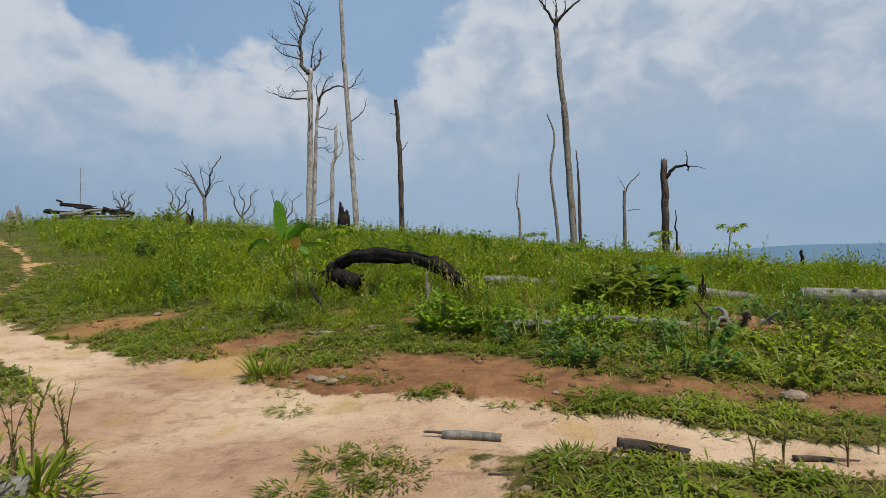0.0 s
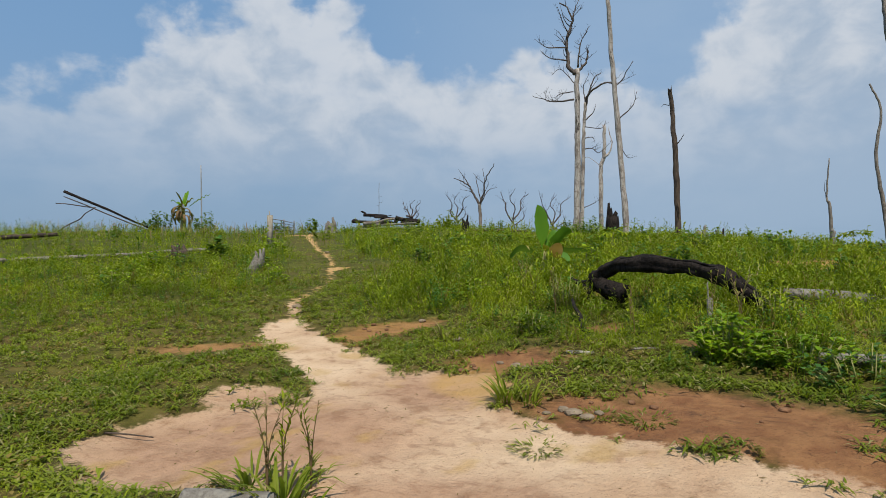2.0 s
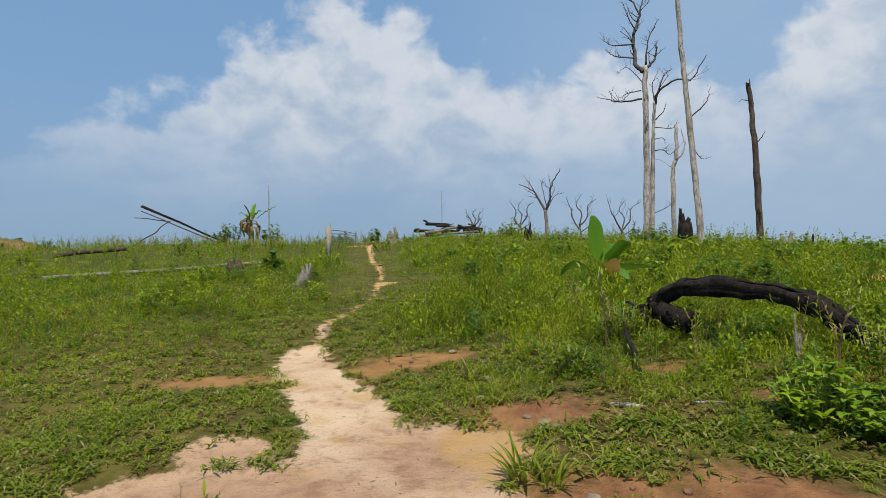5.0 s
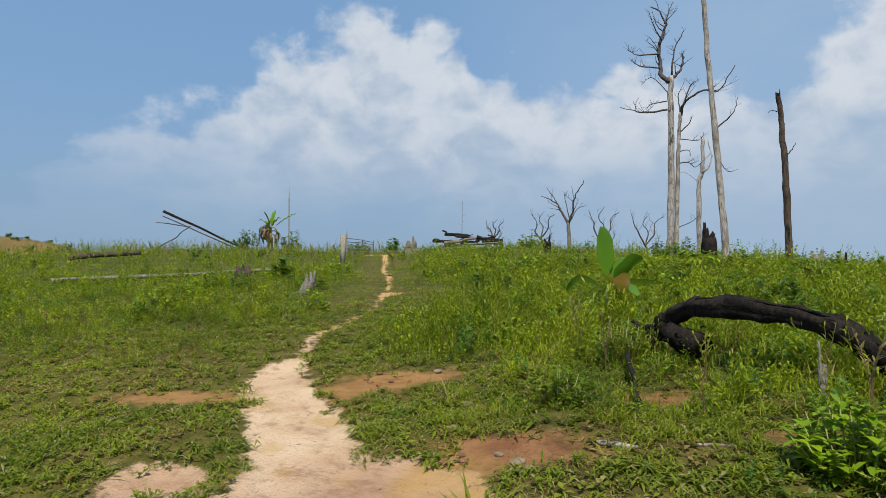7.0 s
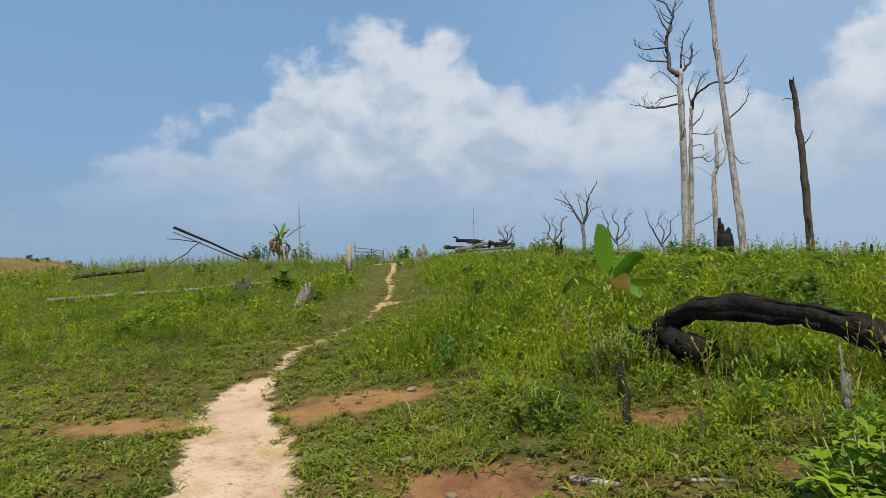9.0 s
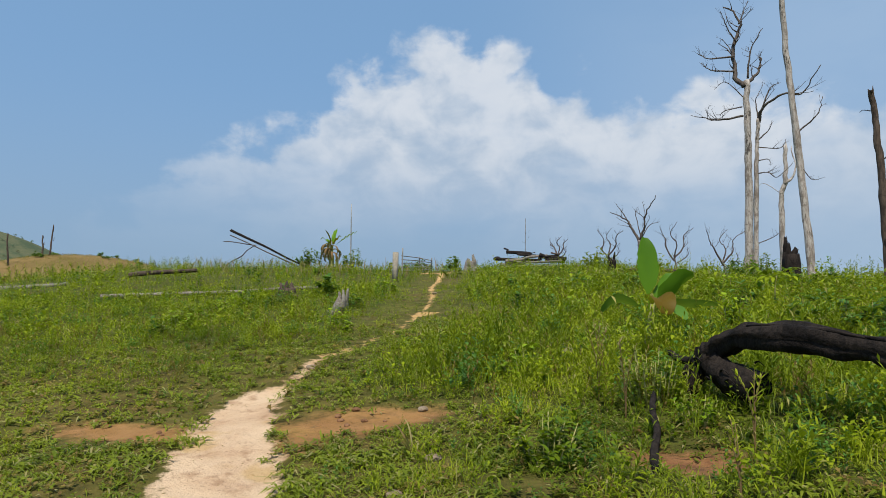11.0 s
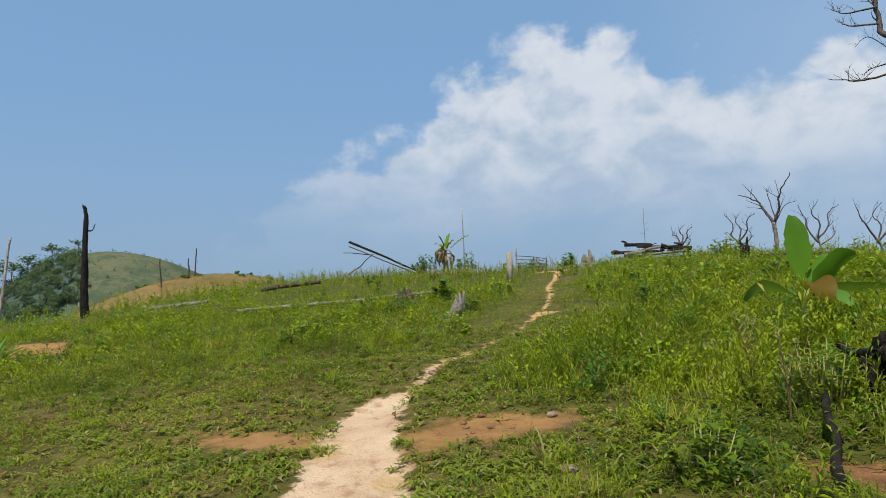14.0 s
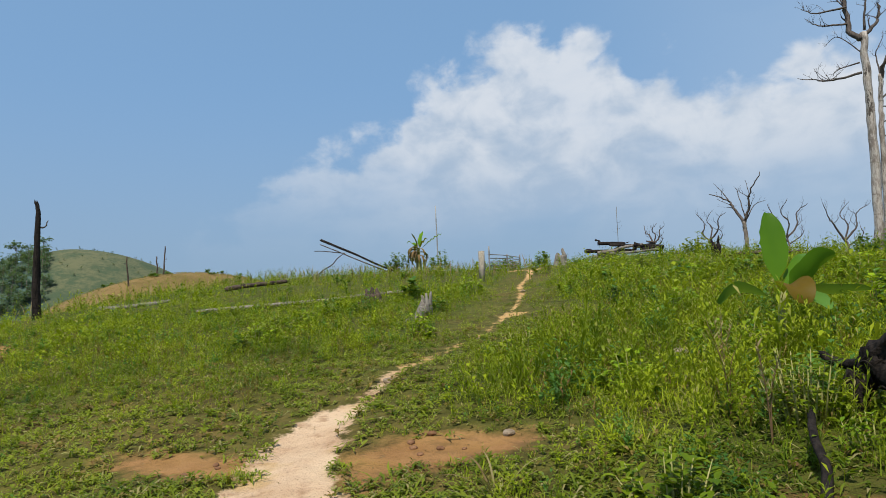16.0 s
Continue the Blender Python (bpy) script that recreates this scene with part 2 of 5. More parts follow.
def make_earth():
    m, n = material("earth")
    pos = n.add("ShaderNodeNewGeometry").outputs["Position"]
    a = {k: n.add("ShaderNodeAttribute", attribute_name=k).outputs["Fac"] for k in ("track", "red", "dry", "wood", "far", "trodden", "ochre", "grove", "sward")}
    big, mid, fine = n.noise(pos, 0.7, 5), n.noise(pos, 4.0, 6, 0.65), n.noise(pos, 38.0, 5, 0.7)
    wob = n.math("ADD", n.math("MULTIPLY_ADD", mid, 0.6, -0.3), n.math("MULTIPLY_ADD", fine, 0.12, -0.06))
    soil = n.mix(n.step(mid, 0.3, 0.7), (0.055, 0.038, 0.014), (0.165, 0.11, 0.042))
    green = n.mix(big, (0.09, 0.11, 0.012), (0.17, 0.17, 0.025))
    soil = n.mix(n.step(n.math("ADD", n.math("MULTIPLY", fine, 0.6), n.math("MULTIPLY", big, 0.5)), 0.42, 0.66, 0, 0.45), soil, green)
    mossy = n.mix(n.step(mid, 0.3, 0.68), (0.034, 0.046, 0.008), (0.085, 0.10, 0.017))
    soil = n.mix(n.math("MULTIPLY", a["sward"], n.step(n.math("ADD", big, n.math("MULTIPLY_ADD", fine, 0.5, -0.25)), 0.3, 0.55, 0.45, 0.95)), soil, mossy)
    redsoil = n.mix(n.step(mid, 0.3, 0.7), (0.19, 0.085, 0.04), (0.30, 0.155, 0.07))
    redsoil = n.mix(n.step(n.noise(n.stretch(pos, (1.0, 1.8, 1.0)), 2.4, 6, 0.68, 0.4), 0.52, 0.66, 0, 0.75), redsoil, (0.105, 0.055, 0.032))
    redsoil = n.mix(n.step(fine, 0.56, 0.72, 0, 0.75), redsoil, (0.085, 0.043, 0.022))
    sand = n.mix(n.step(big, 0.35, 0.65), (0.47, 0.31, 0.195), (0.63, 0.47, 0.32))
    sand = n.mix(n.step(mid, 0.52, 0.7, 0, 0.7), sand, (0.30, 0.175, 0.10))
    sand = n.mix(n.step(n.noise(n.stretch(pos, (1, 2.2, 1)), 13.0, 4, 0.6), 0.6, 0.72, 0, 0.55), sand, (0.20, 0.12, 0.07))
    scuff = n.noise(n.stretch(pos, (1.6, 3.6, 1.0)), 2.2, 7, 0.66, 0.8)
    sand = n.mix(n.math("MULTIPLY", n.step(scuff, 0.53, 0.62, 0, 0.72), n.step(a["trodden"], -0.5, 0.25, 0.12, 1.0)), sand, (0.25, 0.148, 0.095))
    sand = n.mix(n.step(n.noise(pos, 60.0, 2, 0.5), 0.64, 0.7, 0, 0.6), sand, (0.22, 0.14, 0.09))
    brown = n.mix(n.step(mid, 0.35, 0.68), (0.42, 0.255, 0.16), (0.29, 0.165, 0.10))
    sand = n.mix(n.step(n.math("ADD", a["trodden"], n.math("MULTIPLY_ADD", big, 1.2, -0.6)), -0.3, 0.45, 0, 0.85), sand, brown)
    yellow = n.step(n.noise(pos, 1.7, 3), 0.55, 0.68, 0, 0.5)
    sand = n.mix(yellow, sand, (0.42, 0.27, 0.08))
    redsoil = n.mix(n.math("MULTIPLY", a["ochre"], n.step(big, 0.3, 0.65, 0.35, 0.85)), redsoil, n.mix(mid, (0.50, 0.33, 0.07), (0.37, 0.215, 0.09)))
    sand = n.mix(n.math("MULTIPLY", n.step(a["ochre"], 0.4, 0.85), n.step(mid, 0.3, 0.6, 0.5, 0.95)), sand, (0.45, 0.28, 0.11))
    col = n.mix(n.step(n.math("ADD", a["red"], n.math("ADD", wob, n.math("MULTIPLY_ADD", n.noise(pos, 1.6, 5, 0.6), 0.7, -0.35))), -0.2, 0.12), soil, redsoil)
    col = n.mix(n.step(n.math("ADD", a["track"], wob), -0.05, 0.05), col, sand)
    drycol = n.mix(n.noise(pos, 0.12, 6, 0.65), (0.12, 0.10, 0.035), (0.26, 0.165, 0.07))
    col = n.mix(n.math("MULTIPLY", a["dry"], n.step(n.noise(pos, 0.16, 7, 0.75), 0.36, 0.5, 0.35, 1)), col, drycol)
    hill = n.mix(n.step(n.math("ADD", n.noise(pos, 0.05, 8, 0.75), n.math("MULTIPLY_ADD", n.noise(pos, 0.35, 5, 0.7), 0.5, -0.25)), 0.38, 0.62), (0.055, 0.08, 0.045), (0.115, 0.12, 0.065))
    col = n.mix(a["wood"], col, hill)
    # floor under the far trees, blued like their leaves
    col = n.mix(n.math("MULTIPLY", a["grove"], n.step(n.noise(pos, 0.06, 5, 0.7), 0.35, 0.55, 0.5, 1)), col, (0.052, 0.09, 0.075))
    # aerial haze put into the base colour: distant land turns blue
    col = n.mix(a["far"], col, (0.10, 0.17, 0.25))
    relief = n.math("ADD", n.math("MULTIPLY", mid, 1.0), n.math("MULTIPLY", fine, 0.35))
    finish(n, col, 0.95, relief, 1.0, 0.06)
    return m


def make_leaf(name, dark, light, dry, dry_share=0.12, gloss=0.5):
    """Leaves: each its own shade; light shines through a little."""
    m, n = material(name)
    g = n.add("ShaderNodeNewGeometry")
    rnd = g.outputs["Random Per Island"]
    patch = n.noise(g.outputs["Position"], 0.55, 4, 0.6)
    col = n.mix(n.step(n.math("ADD", n.math("MULTIPLY", rnd, 0.42), n.math("MULTIPLY_ADD", patch, 2.3, -0.78)), 0.0, 1.0), dark, light)
    col = n.mix(n.step(n.math("FRACT", n.math("MULTIPLY", rnd, 17.3)), 1 - dry_share - 0.02, 1 - dry_share + 0.02, 0, 0.8), col, dry)
    b = n.add("ShaderNodeBsdfPrincipled", {"Base Color": col, "Roughness": gloss, "Specular IOR Level": 0.1})
    t = n.add("ShaderNodeBsdfTranslucent", {"Color": n.mix(0.5, col, (0.30, 0.42, 0.015))})
    mixed = n.add("ShaderNodeMixShader", {0: 0.32, 1: b.outputs[0], 2: t.outputs[0]})
    n.tree.links.new(mixed.outputs[0], n.add("ShaderNodeOutputMaterial").inputs[0])
    return m


def make_bark(name, pale, dark, char, char_share, stretch=(6, 6, 1.2)):
    """Weathered dead wood: long cracks, grey patches and burnt areas."""
    m, n = material(name)
    pos = n.add("ShaderNodeTexCoord").outputs["Object"]
    rnd = n.add("ShaderNodeObjectInfo").outputs["Random"]
    pos = n.add("ShaderNodeVectorMath", {0: pos, 1: n.add("ShaderNodeCombineXYZ", {2: n.math("MULTIPLY", rnd, 40.0)}).outputs[0]}, operation="ADD").outputs[0]
    grain = n.noise(n.stretch(pos, stretch), 2.6, 8, 0.7)
    blot = n.noise(n.stretch(pos, (1.6, 1.6, 0.55)), 1.3, 6, 0.68)
    col = n.mix(n.step(grain, 0.3, 0.62), dark, pale)
    col = n.mix(n.step(blot, 0.5, 0.62, 0, 0.8), col, dark)
    band = n.noise(n.stretch(pos, (0.8, 0.8, 3.0)), 1.6, 4, 0.6)
    col = n.mix(n.step(band, 0.58, 0.64, 0, 0.65), col, dark)
    col = n.mix(n.step(n.math("ADD", blot, n.math("MULTIPLY_ADD", grain, 0.3, -0.15)), 0.72 - 0.5 * char_share, 0.78 - 0.5 * char_share, 1, 0) if char_share > 0.5
                else n.step(n.math("ADD", blot, n.math("MULTIPLY_ADD", grain, 0.3, -0.15)), 0.36 - 0.2 * (0.5 - char_share), 0.42 - 0.2 * (0.5 - char_share), 0.9, 0), col, char)
    finish(n, col, 0.9, n.math("ADD", grain, n.noise(pos, 22.0, 3)), 0.8, 0.03)
    return m


def make_plain(name, lo, hi, scale, rough=0.8, strength=0.3):
    m, n = material(name)
    pos = n.add("ShaderNodeTexCoord").outputs["Object"]
    v = n.noise(pos, scale, 6, 0.65)
    col = n.mix(n.step(v, 0.3, 0.7), lo, hi)
    col = n.mix(n.step(n.noise(pos, scale * 6, 3), 0.6, 0.75, 0, 0.35), col, tuple(0.5 * c for c in lo))
    finish(n, col, rough, v, strength, 0.02)
    return m


EARTH = make_earth()
GRASS = make_leaf("grass_green", (0.07, 0.125, 0.008), (0.29, 0.345, 0.016), (0.36, 0.31, 0.13), 0.10)
CREEPER = make_leaf("creeping_grass_green", (0.058, 0.10, 0.010), (0.212, 0.255, 0.025), (0.33, 0.28, 0.13), 0.10)
HERB = make_leaf("herb_green", (0.068, 0.125, 0.008), (0.282, 0.348, 0.012), (0.28, 0.27, 0.09), 0.06)
RANKGRASS = make_leaf("rank_grass_green", (0.085, 0.14, 0.010), (0.27, 0.325, 0.016), (0.33, 0.29, 0.12), 0.05)
LIME = make_leaf("lime_leaf", (0.10, 0.20, 0.010), (0.28, 0.40, 0.014), (0.30, 0.28, 0.08), 0.03)
DARKLEAF = make_leaf("dark_leaf_green", (0.03, 0.09, 0.02), (0.10, 0.22, 0.04), (0.25, 0.23, 0.08), 0.04)
BANANA_LEAF = make_leaf("banana_leaf_green", (0.055, 0.145, 0.012), (0.12, 0.25, 0.016), (0.3, 0.25, 0.08), 0.0, 0.35)
YELLOW_LEAF = make_leaf("yellowing_leaf", (0.09, 0.06, 0.01), (0.15, 0.13, 0.012), (0.12, 0.07, 0.01), 0.3)
DRYSTALK = make_leaf("dry_stalk", (0.16, 0.13, 0.06), (0.34, 0.28, 0.14), (0.2, 0.12, 0.07), 0.3)
# dark leaf green made paler and bluer: distance haze mixed into the colour
FOREST = make_leaf("hazed_forest_leaf", (0.055, 0.11, 0.09), (0.085, 0.145, 0.105), (0.09, 0.14, 0.08), 0.1, 0.7)
PALEBARK = make_bark("pale_dead_bark", (0.46, 0.425, 0.395), (0.17, 0.14, 0.12), (0.06, 0.05, 0.045), 0.42)
DARKBARK = make_bark("smoky_dead_bark", (0.27, 0.24, 0.21), (0.11, 0.09, 0.075), (0.025, 0.022, 0.02), 0.35)
CHAR = make_bark("charred_wood", (0.030, 0.024, 0.021), (0.008, 0.007, 0.007), (0.004, 0.004, 0.004), 0.4)
SNAG = make_bark("half_burnt_wood", (0.12, 0.09, 0.07), (0.045, 0.035, 0.03), (0.012, 0.011, 0.010), 0.45)
GREYWOOD = make_bark("grey_weathered_log_wood", (0.26, 0.245, 0.215), (0.12, 0.105, 0.09), (0.05, 0.042, 0.038), 0.2)
TWIG = make_bark("dark_twig", (0.13, 0.11, 0.10), (0.055, 0.045, 0.04), (0.025, 0.02, 0.02), 0.3)
LITTER = make_leaf("leaf_litter_brown", (0.10, 0.06, 0.035), (0.22, 0.14, 0.08), (0.28, 0.20, 0.11), 0.2, 0.8)
BROWNWEED = make_leaf("withered_weed", (0.10, 0.075, 0.02), (0.26, 0.19, 0.06), (0.15, 0.08, 0.04), 0.3)
STONE = make_plain("pale_stone", (0.16, 0.12, 0.08), (0.28, 0.225, 0.165), 9.0)
CLAY = make_plain("dry_red_clay", (0.13, 0.065, 0.036), (0.26, 0.145, 0.08), 6.0, 0.95, 0.8)
POSTWOOD = make_plain("grey_fence_post_wood", (0.22, 0.20, 0.165), (0.36, 0.33, 0.275), 7.0)
RAIL = make_plain("dull_rail_wood", (0.17, 0.17, 0.17), (0.28, 0.28, 0.27), 5.0)
METAL = make_plain("dull_galvanised_pole", (0.22, 0.23, 0.24), (0.33, 0.34, 0.35), 5.0, 0.5)
STALK = make_plain("banana_stem_skin", (0.20, 0.22, 0.07), (0.36, 0.33, 0.14), 6.0)
DEADLEAF = make_leaf("dead_banana_leaf", (0.26, 0.17, 0.08), (0.42, 0.30, 0.15), (0.2, 0.12, 0.06), 0.2)


# ---------------------------------------------------------------- building helpers
def thing(name, x, y, label, category, group="", z=None, turn=0.0):
    ob = new(name)
    ob.empty_display_size = 0.2
    ob.matrix_basis = pose(x, y, gz(x, y) if z is None else z, 0, 0, turn)
    return tagged(ob, label, category, group)


def part(name, bm, mat, parent, label="", smooth=True):
    me = bpy.data.meshes.new(name)
    bm.to_mesh(me)
    bm.free()
    me.materials.append(mat)
    if smooth:
        me.polygons.foreach_set("use_smooth", [True] * len(me.polygons))
    ob = new(name, me)
    ob.parent = parent
    return tagged(ob, label)


def bake(name, verts, faces, mat, label, category, kind="stuff", smooth=False):
    """One mesh object out of numpy arrays; faces is a list of index arrays (n, 3) or (n, 4)."""
    me = bpy.data.meshes.new(name)
    loops = np.concatenate([f.ravel() for f in faces]).astype(np.int32)
    sizes = np.concatenate([np.full(len(f), f.shape[1]) for f in faces])
    me.vertices.add(len(verts))
    me.vertices.foreach_set("co", np.asarray(verts, np.float32).ravel())
    me.loops.add(len(loops))
    me.loops.foreach_set("vertex_index", loops)
    me.polygons.add(len(sizes))
    me.polygons.foreach_set("loop_start", np.concatenate([[0], np.cumsum(sizes)[:-1]]).astype(np.int32))
    if smooth:
        me.polygons.foreach_set("use_smooth", np.ones(len(sizes), bool))
    me.update(calc_edges=True)
    me.materials.append(mat)
    return tagged(new(name, me), label, category, kind=kind)


def spline(pts, n):
    """A smooth path of n points through pts."""
    p = [Vector(q) for q in pts]
    p = [p[0] * 2 - p[1]] + p + [p[-1] * 2 - p[-2]]
    out = []
    for k in range(n):
        s = k / (n - 1) * (len(p) - 3)
        i = min(int(s), len(p) - 4)
        t = s - i
        a, b, c, d = p[i:i + 4]
        out.append(0.5 * (2 * b + (c - a) * t + (2 * a - 5 * b + 4 * c - d) * t * t + (3 * b - a - 3 * c + d) * t ** 3))
    return out


def tube(bm, pts, radii, seg=8, rough=0.0, ridge=0.0, jag=0.0, seed=0):
    """A tapering round limb along pts. ridge: long ribs; jag: how broken its far end is."""
    rng = random.Random(seed)
    ribs = [rng.uniform(-1, 1) for _ in range(seg)]
    up = Vector((0.3, 0.9, 0.1))
    rings = []
    for i, p in enumerate(pts):
        d = (pts[min(i + 1, len(pts) - 1)] - pts[max(i - 1, 0)]).normalized()
        u = up - d * up.dot(d)
        if u.length < 0.05:
            u = d.orthogonal()
        u.normalize()
        up = u
        v = d.cross(u)
        ring = []
        for k in range(seg):
            a = 2 * math.pi * k / seg
            lump = noise.noise(Vector((1.6 * math.cos(a), 1.6 * math.sin(a), i * 0.28 + seed * 1.7)))
            r = radii[i] * (1 + ridge * ribs[k] + rough * rng.uniform(-1, 1) + 2.0 * ridge * lump)
            q = p + (u * math.cos(a) + v * math.sin(a)) * r
            if i == len(pts) - 1 and jag:
                q += d * rng.uniform(-jag, jag)
            ring.append(bm.verts.new(q))
        rings.append(ring)
    for r0, r1 in zip(rings, rings[1:]):
        for k in range(seg):
            bm.faces.new((r0[k], r0[(k + 1) % seg], r1[(k + 1) % seg], r1[k]))
    bm.faces.new(rings[0][::-1])
    if jag:
        mid = bm.verts.new(sum((v.co for v in rings[-1]), Vector()) / seg - (pts[-1] - pts[-2]).normalized() * jag * 0.5)
        for k in range(seg):
            bm.faces.new((rings[-1][k], rings[-1][(k + 1) % seg], mid))
    else:
        bm.faces.new(rings[-1])
    return rings


def limb(name, parent, mat, pts, r0, r1, seg=7, n=None, wobble=0.0, seed=0, label="", rough=0.05, ridge=0.05, jag=0.0, power=1.0):
    rng = random.Random(seed)
    n = n or max(4, 3 * len(pts))
    path = spline(pts, n)
    for i in range(1, n):
        path[i] = path[i] + Vector((rng.uniform(-1, 1), rng.uniform(-1, 1), rng.uniform(-0.4, 0.4))) * wobble * (0.4 + 0.6 * i / n)
    bm = bmesh.new()
    tube(bm, path, [r0 + (r1 - r0) * (i / (n - 1)) ** power for i in range(n)], seg, rough, ridge, jag, seed)
    return part(name, bm, mat, parent, label), path


def twigs(bm, path, r, length, count, depth, rng, from_frac=0.25):
    """Forking dead twigs along a branch, joined into the branch's own twig mesh."""
    for c in range(count):
        s = rng.uniform(from_frac, 0.97)
        i = min(int(s * (len(path) - 1)), len(path) - 2)
        p = path[i].lerp(path[i + 1], 0.5)
        d = (path[i + 1] - path[i]).normalized()
        side = Vector((rng.uniform(-1, 1), rng.uniform(-1, 1), rng.uniform(-0.1, 1.0))).normalized()
        d = (d * 0.55 + side * 0.9).normalized()
        ln = length * rng.uniform(0.5, 1.2) * (1.1 - 0.5 * s)
        pts = [p]
        for k in range(4):
            d = (d + Vector((rng.uniform(-1, 1), rng.uniform(-1, 1), rng.uniform(-0.5, 0.9))) * 0.33).normalized()
            pts.append(pts[-1] + d * ln / 4)
        rr = r * (1 - 0.55 * s)
        tube(bm, pts, [rr, rr * 0.8, rr * 0.6, rr * 0.45, rr * 0.25], 4, seed=rng.randint(0, 9999))
        if depth > 1:
            twigs(bm, pts, rr * 0.6, ln * 0.55, 2, depth - 1, rng, 0.35)


def dead_tree(name, x, y, label, unit, trunk, branches, r0, r1, mat=PALEBARK, bmat=TWIG, seed=1, group="dead trees on the ridge", twig=2, jag=0.0, face=None, sink=0.4, lift=0.0, lean=0.0):
    """A dead tree: trunk and branches drawn in the plane that faces the track's foot, with depth added."""
    rng = random.Random(seed)
    trunk = [(px + lean * pz, pz) for px, pz in trunk]
    branches = [(r, [(px + lean * pz, pz) for px, pz in pts]) for r, pts in branches]
    root = thing(name, x, y, label, "dead tree", group, turn=math.degrees(math.atan2(-x, y)) if face is None else face)
    z0 = -sink
    pts = [(0, 0, z0)] + [(px * unit, rng.uniform(-1, 1) * 0.02 * pz * unit, pz * unit + lift) for px, pz in trunk]
    ob, path = limb("trunk", root, mat, pts, r0, r1, 12, 6 * len(pts), r0 * 0.22, seed, jag=jag, ridge=0.10, rough=0.05)
    for b, (start_r, pts2) in enumerate(branches):
        deep = rng.uniform(-0.5, 0.5)
        p3 = [(px * unit, deep * unit * 1.2 * (abs(px - pts2[0][0]) + abs(pz - pts2[0][1])) * (0 if k == 0 else 1) * 0.6, pz * unit + lift) for k, (px, pz) in enumerate(pts2)]
        br, bp = limb("branch", root, bmat, p3, start_r * 0.68, start_r * 0.17, 6, 4 * len(p3), start_r * 0.6, seed * 31 + b)
        if twig:
            span = sum((bp[i + 1] - bp[i]).length for i in range(len(bp) - 1))
            for q in range(twig * 2 + 1):
                bm = bmesh.new()
                twigs(bm, bp, start_r * 0.26, span * 0.36, 1, 3 if span > 2 else 2, rng)
                part("twig", bm, bmat, br)
    return root



# ---------------------------------------------------------------- the ground, one sheet to the horizon
def build_ground():
    az = np.concatenate([np.arange(-106, 50, 0.5), np.arange(50, 254, 4.0)])
    r = np.concatenate([[0.02], np.geomspace(0.25, 4600, 310)])
    A, Rr = np.meshgrid(np.radians(az), r, indexing="ij")
    x, y = CX + Rr * np.sin(A), CY + Rr * np.cos(A)
    z = ground_z(x, y)
    na, nr = x.shape
    i = np.arange(na * nr).reshape(na, nr)
    j = np.roll(i, -1, axis=0)
    quads = np.stack([i[:, :-1], i[:, 1:], j[:, 1:], j[:, :-1]], -1).reshape(-1, 4)[:, ::-1]
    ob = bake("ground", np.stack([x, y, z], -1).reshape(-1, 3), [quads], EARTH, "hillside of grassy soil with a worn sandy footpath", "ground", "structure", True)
    dist = np.hypot(x - CX, y - CY).ravel()
    az_v = np.degrees(A).ravel()
    xf, yf = x.ravel(), y.ravel()
    values = {
        "track": np.clip(trail_field(xf, yf), -1, 1),
        "red": np.clip(blob_field(xf, yf, RED), -1, 1),
        "dry": smoothstep(62, 85, dist) * smoothstep(330, 250, dist),
        "wood": smoothstep(230, 300, dist),
        # share of painted haze blue, growing with distance
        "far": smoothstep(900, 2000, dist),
        "grove": smoothstep(230, 300, dist) * smoothstep(900, 700, dist) * smoothstep(-82.6, -84.6, az_v),
        "ochre": np.maximum.reduce([0.8 * smoothstep(-0.2, 0.3, blob_field(xf, yf, [(-2.3, 6.1, .8, .45, -30), (-4.75, 7.75, .45, .3, 40)])), 0.9 * smoothstep(8.5, 11, yf), 0.45 * smoothstep(-3.4, -4.4, xf)]) * smoothstep(80, 60, dist),
        "sward": np.clip(0.25 + lushness(xf, yf) + 0.35 * smoothstep(8, 10.5, yf), 0, 1) * smoothstep(90, 60, dist),
        "trodden": np.clip(blob_field(xf, yf, SAND), -1, 1),
    }
    for k, v in values.items():
        a = ob.data.attributes.new(k, "FLOAT", "POINT")
        a.data.foreach_set("value", v.astype(np.float32))


build_ground()


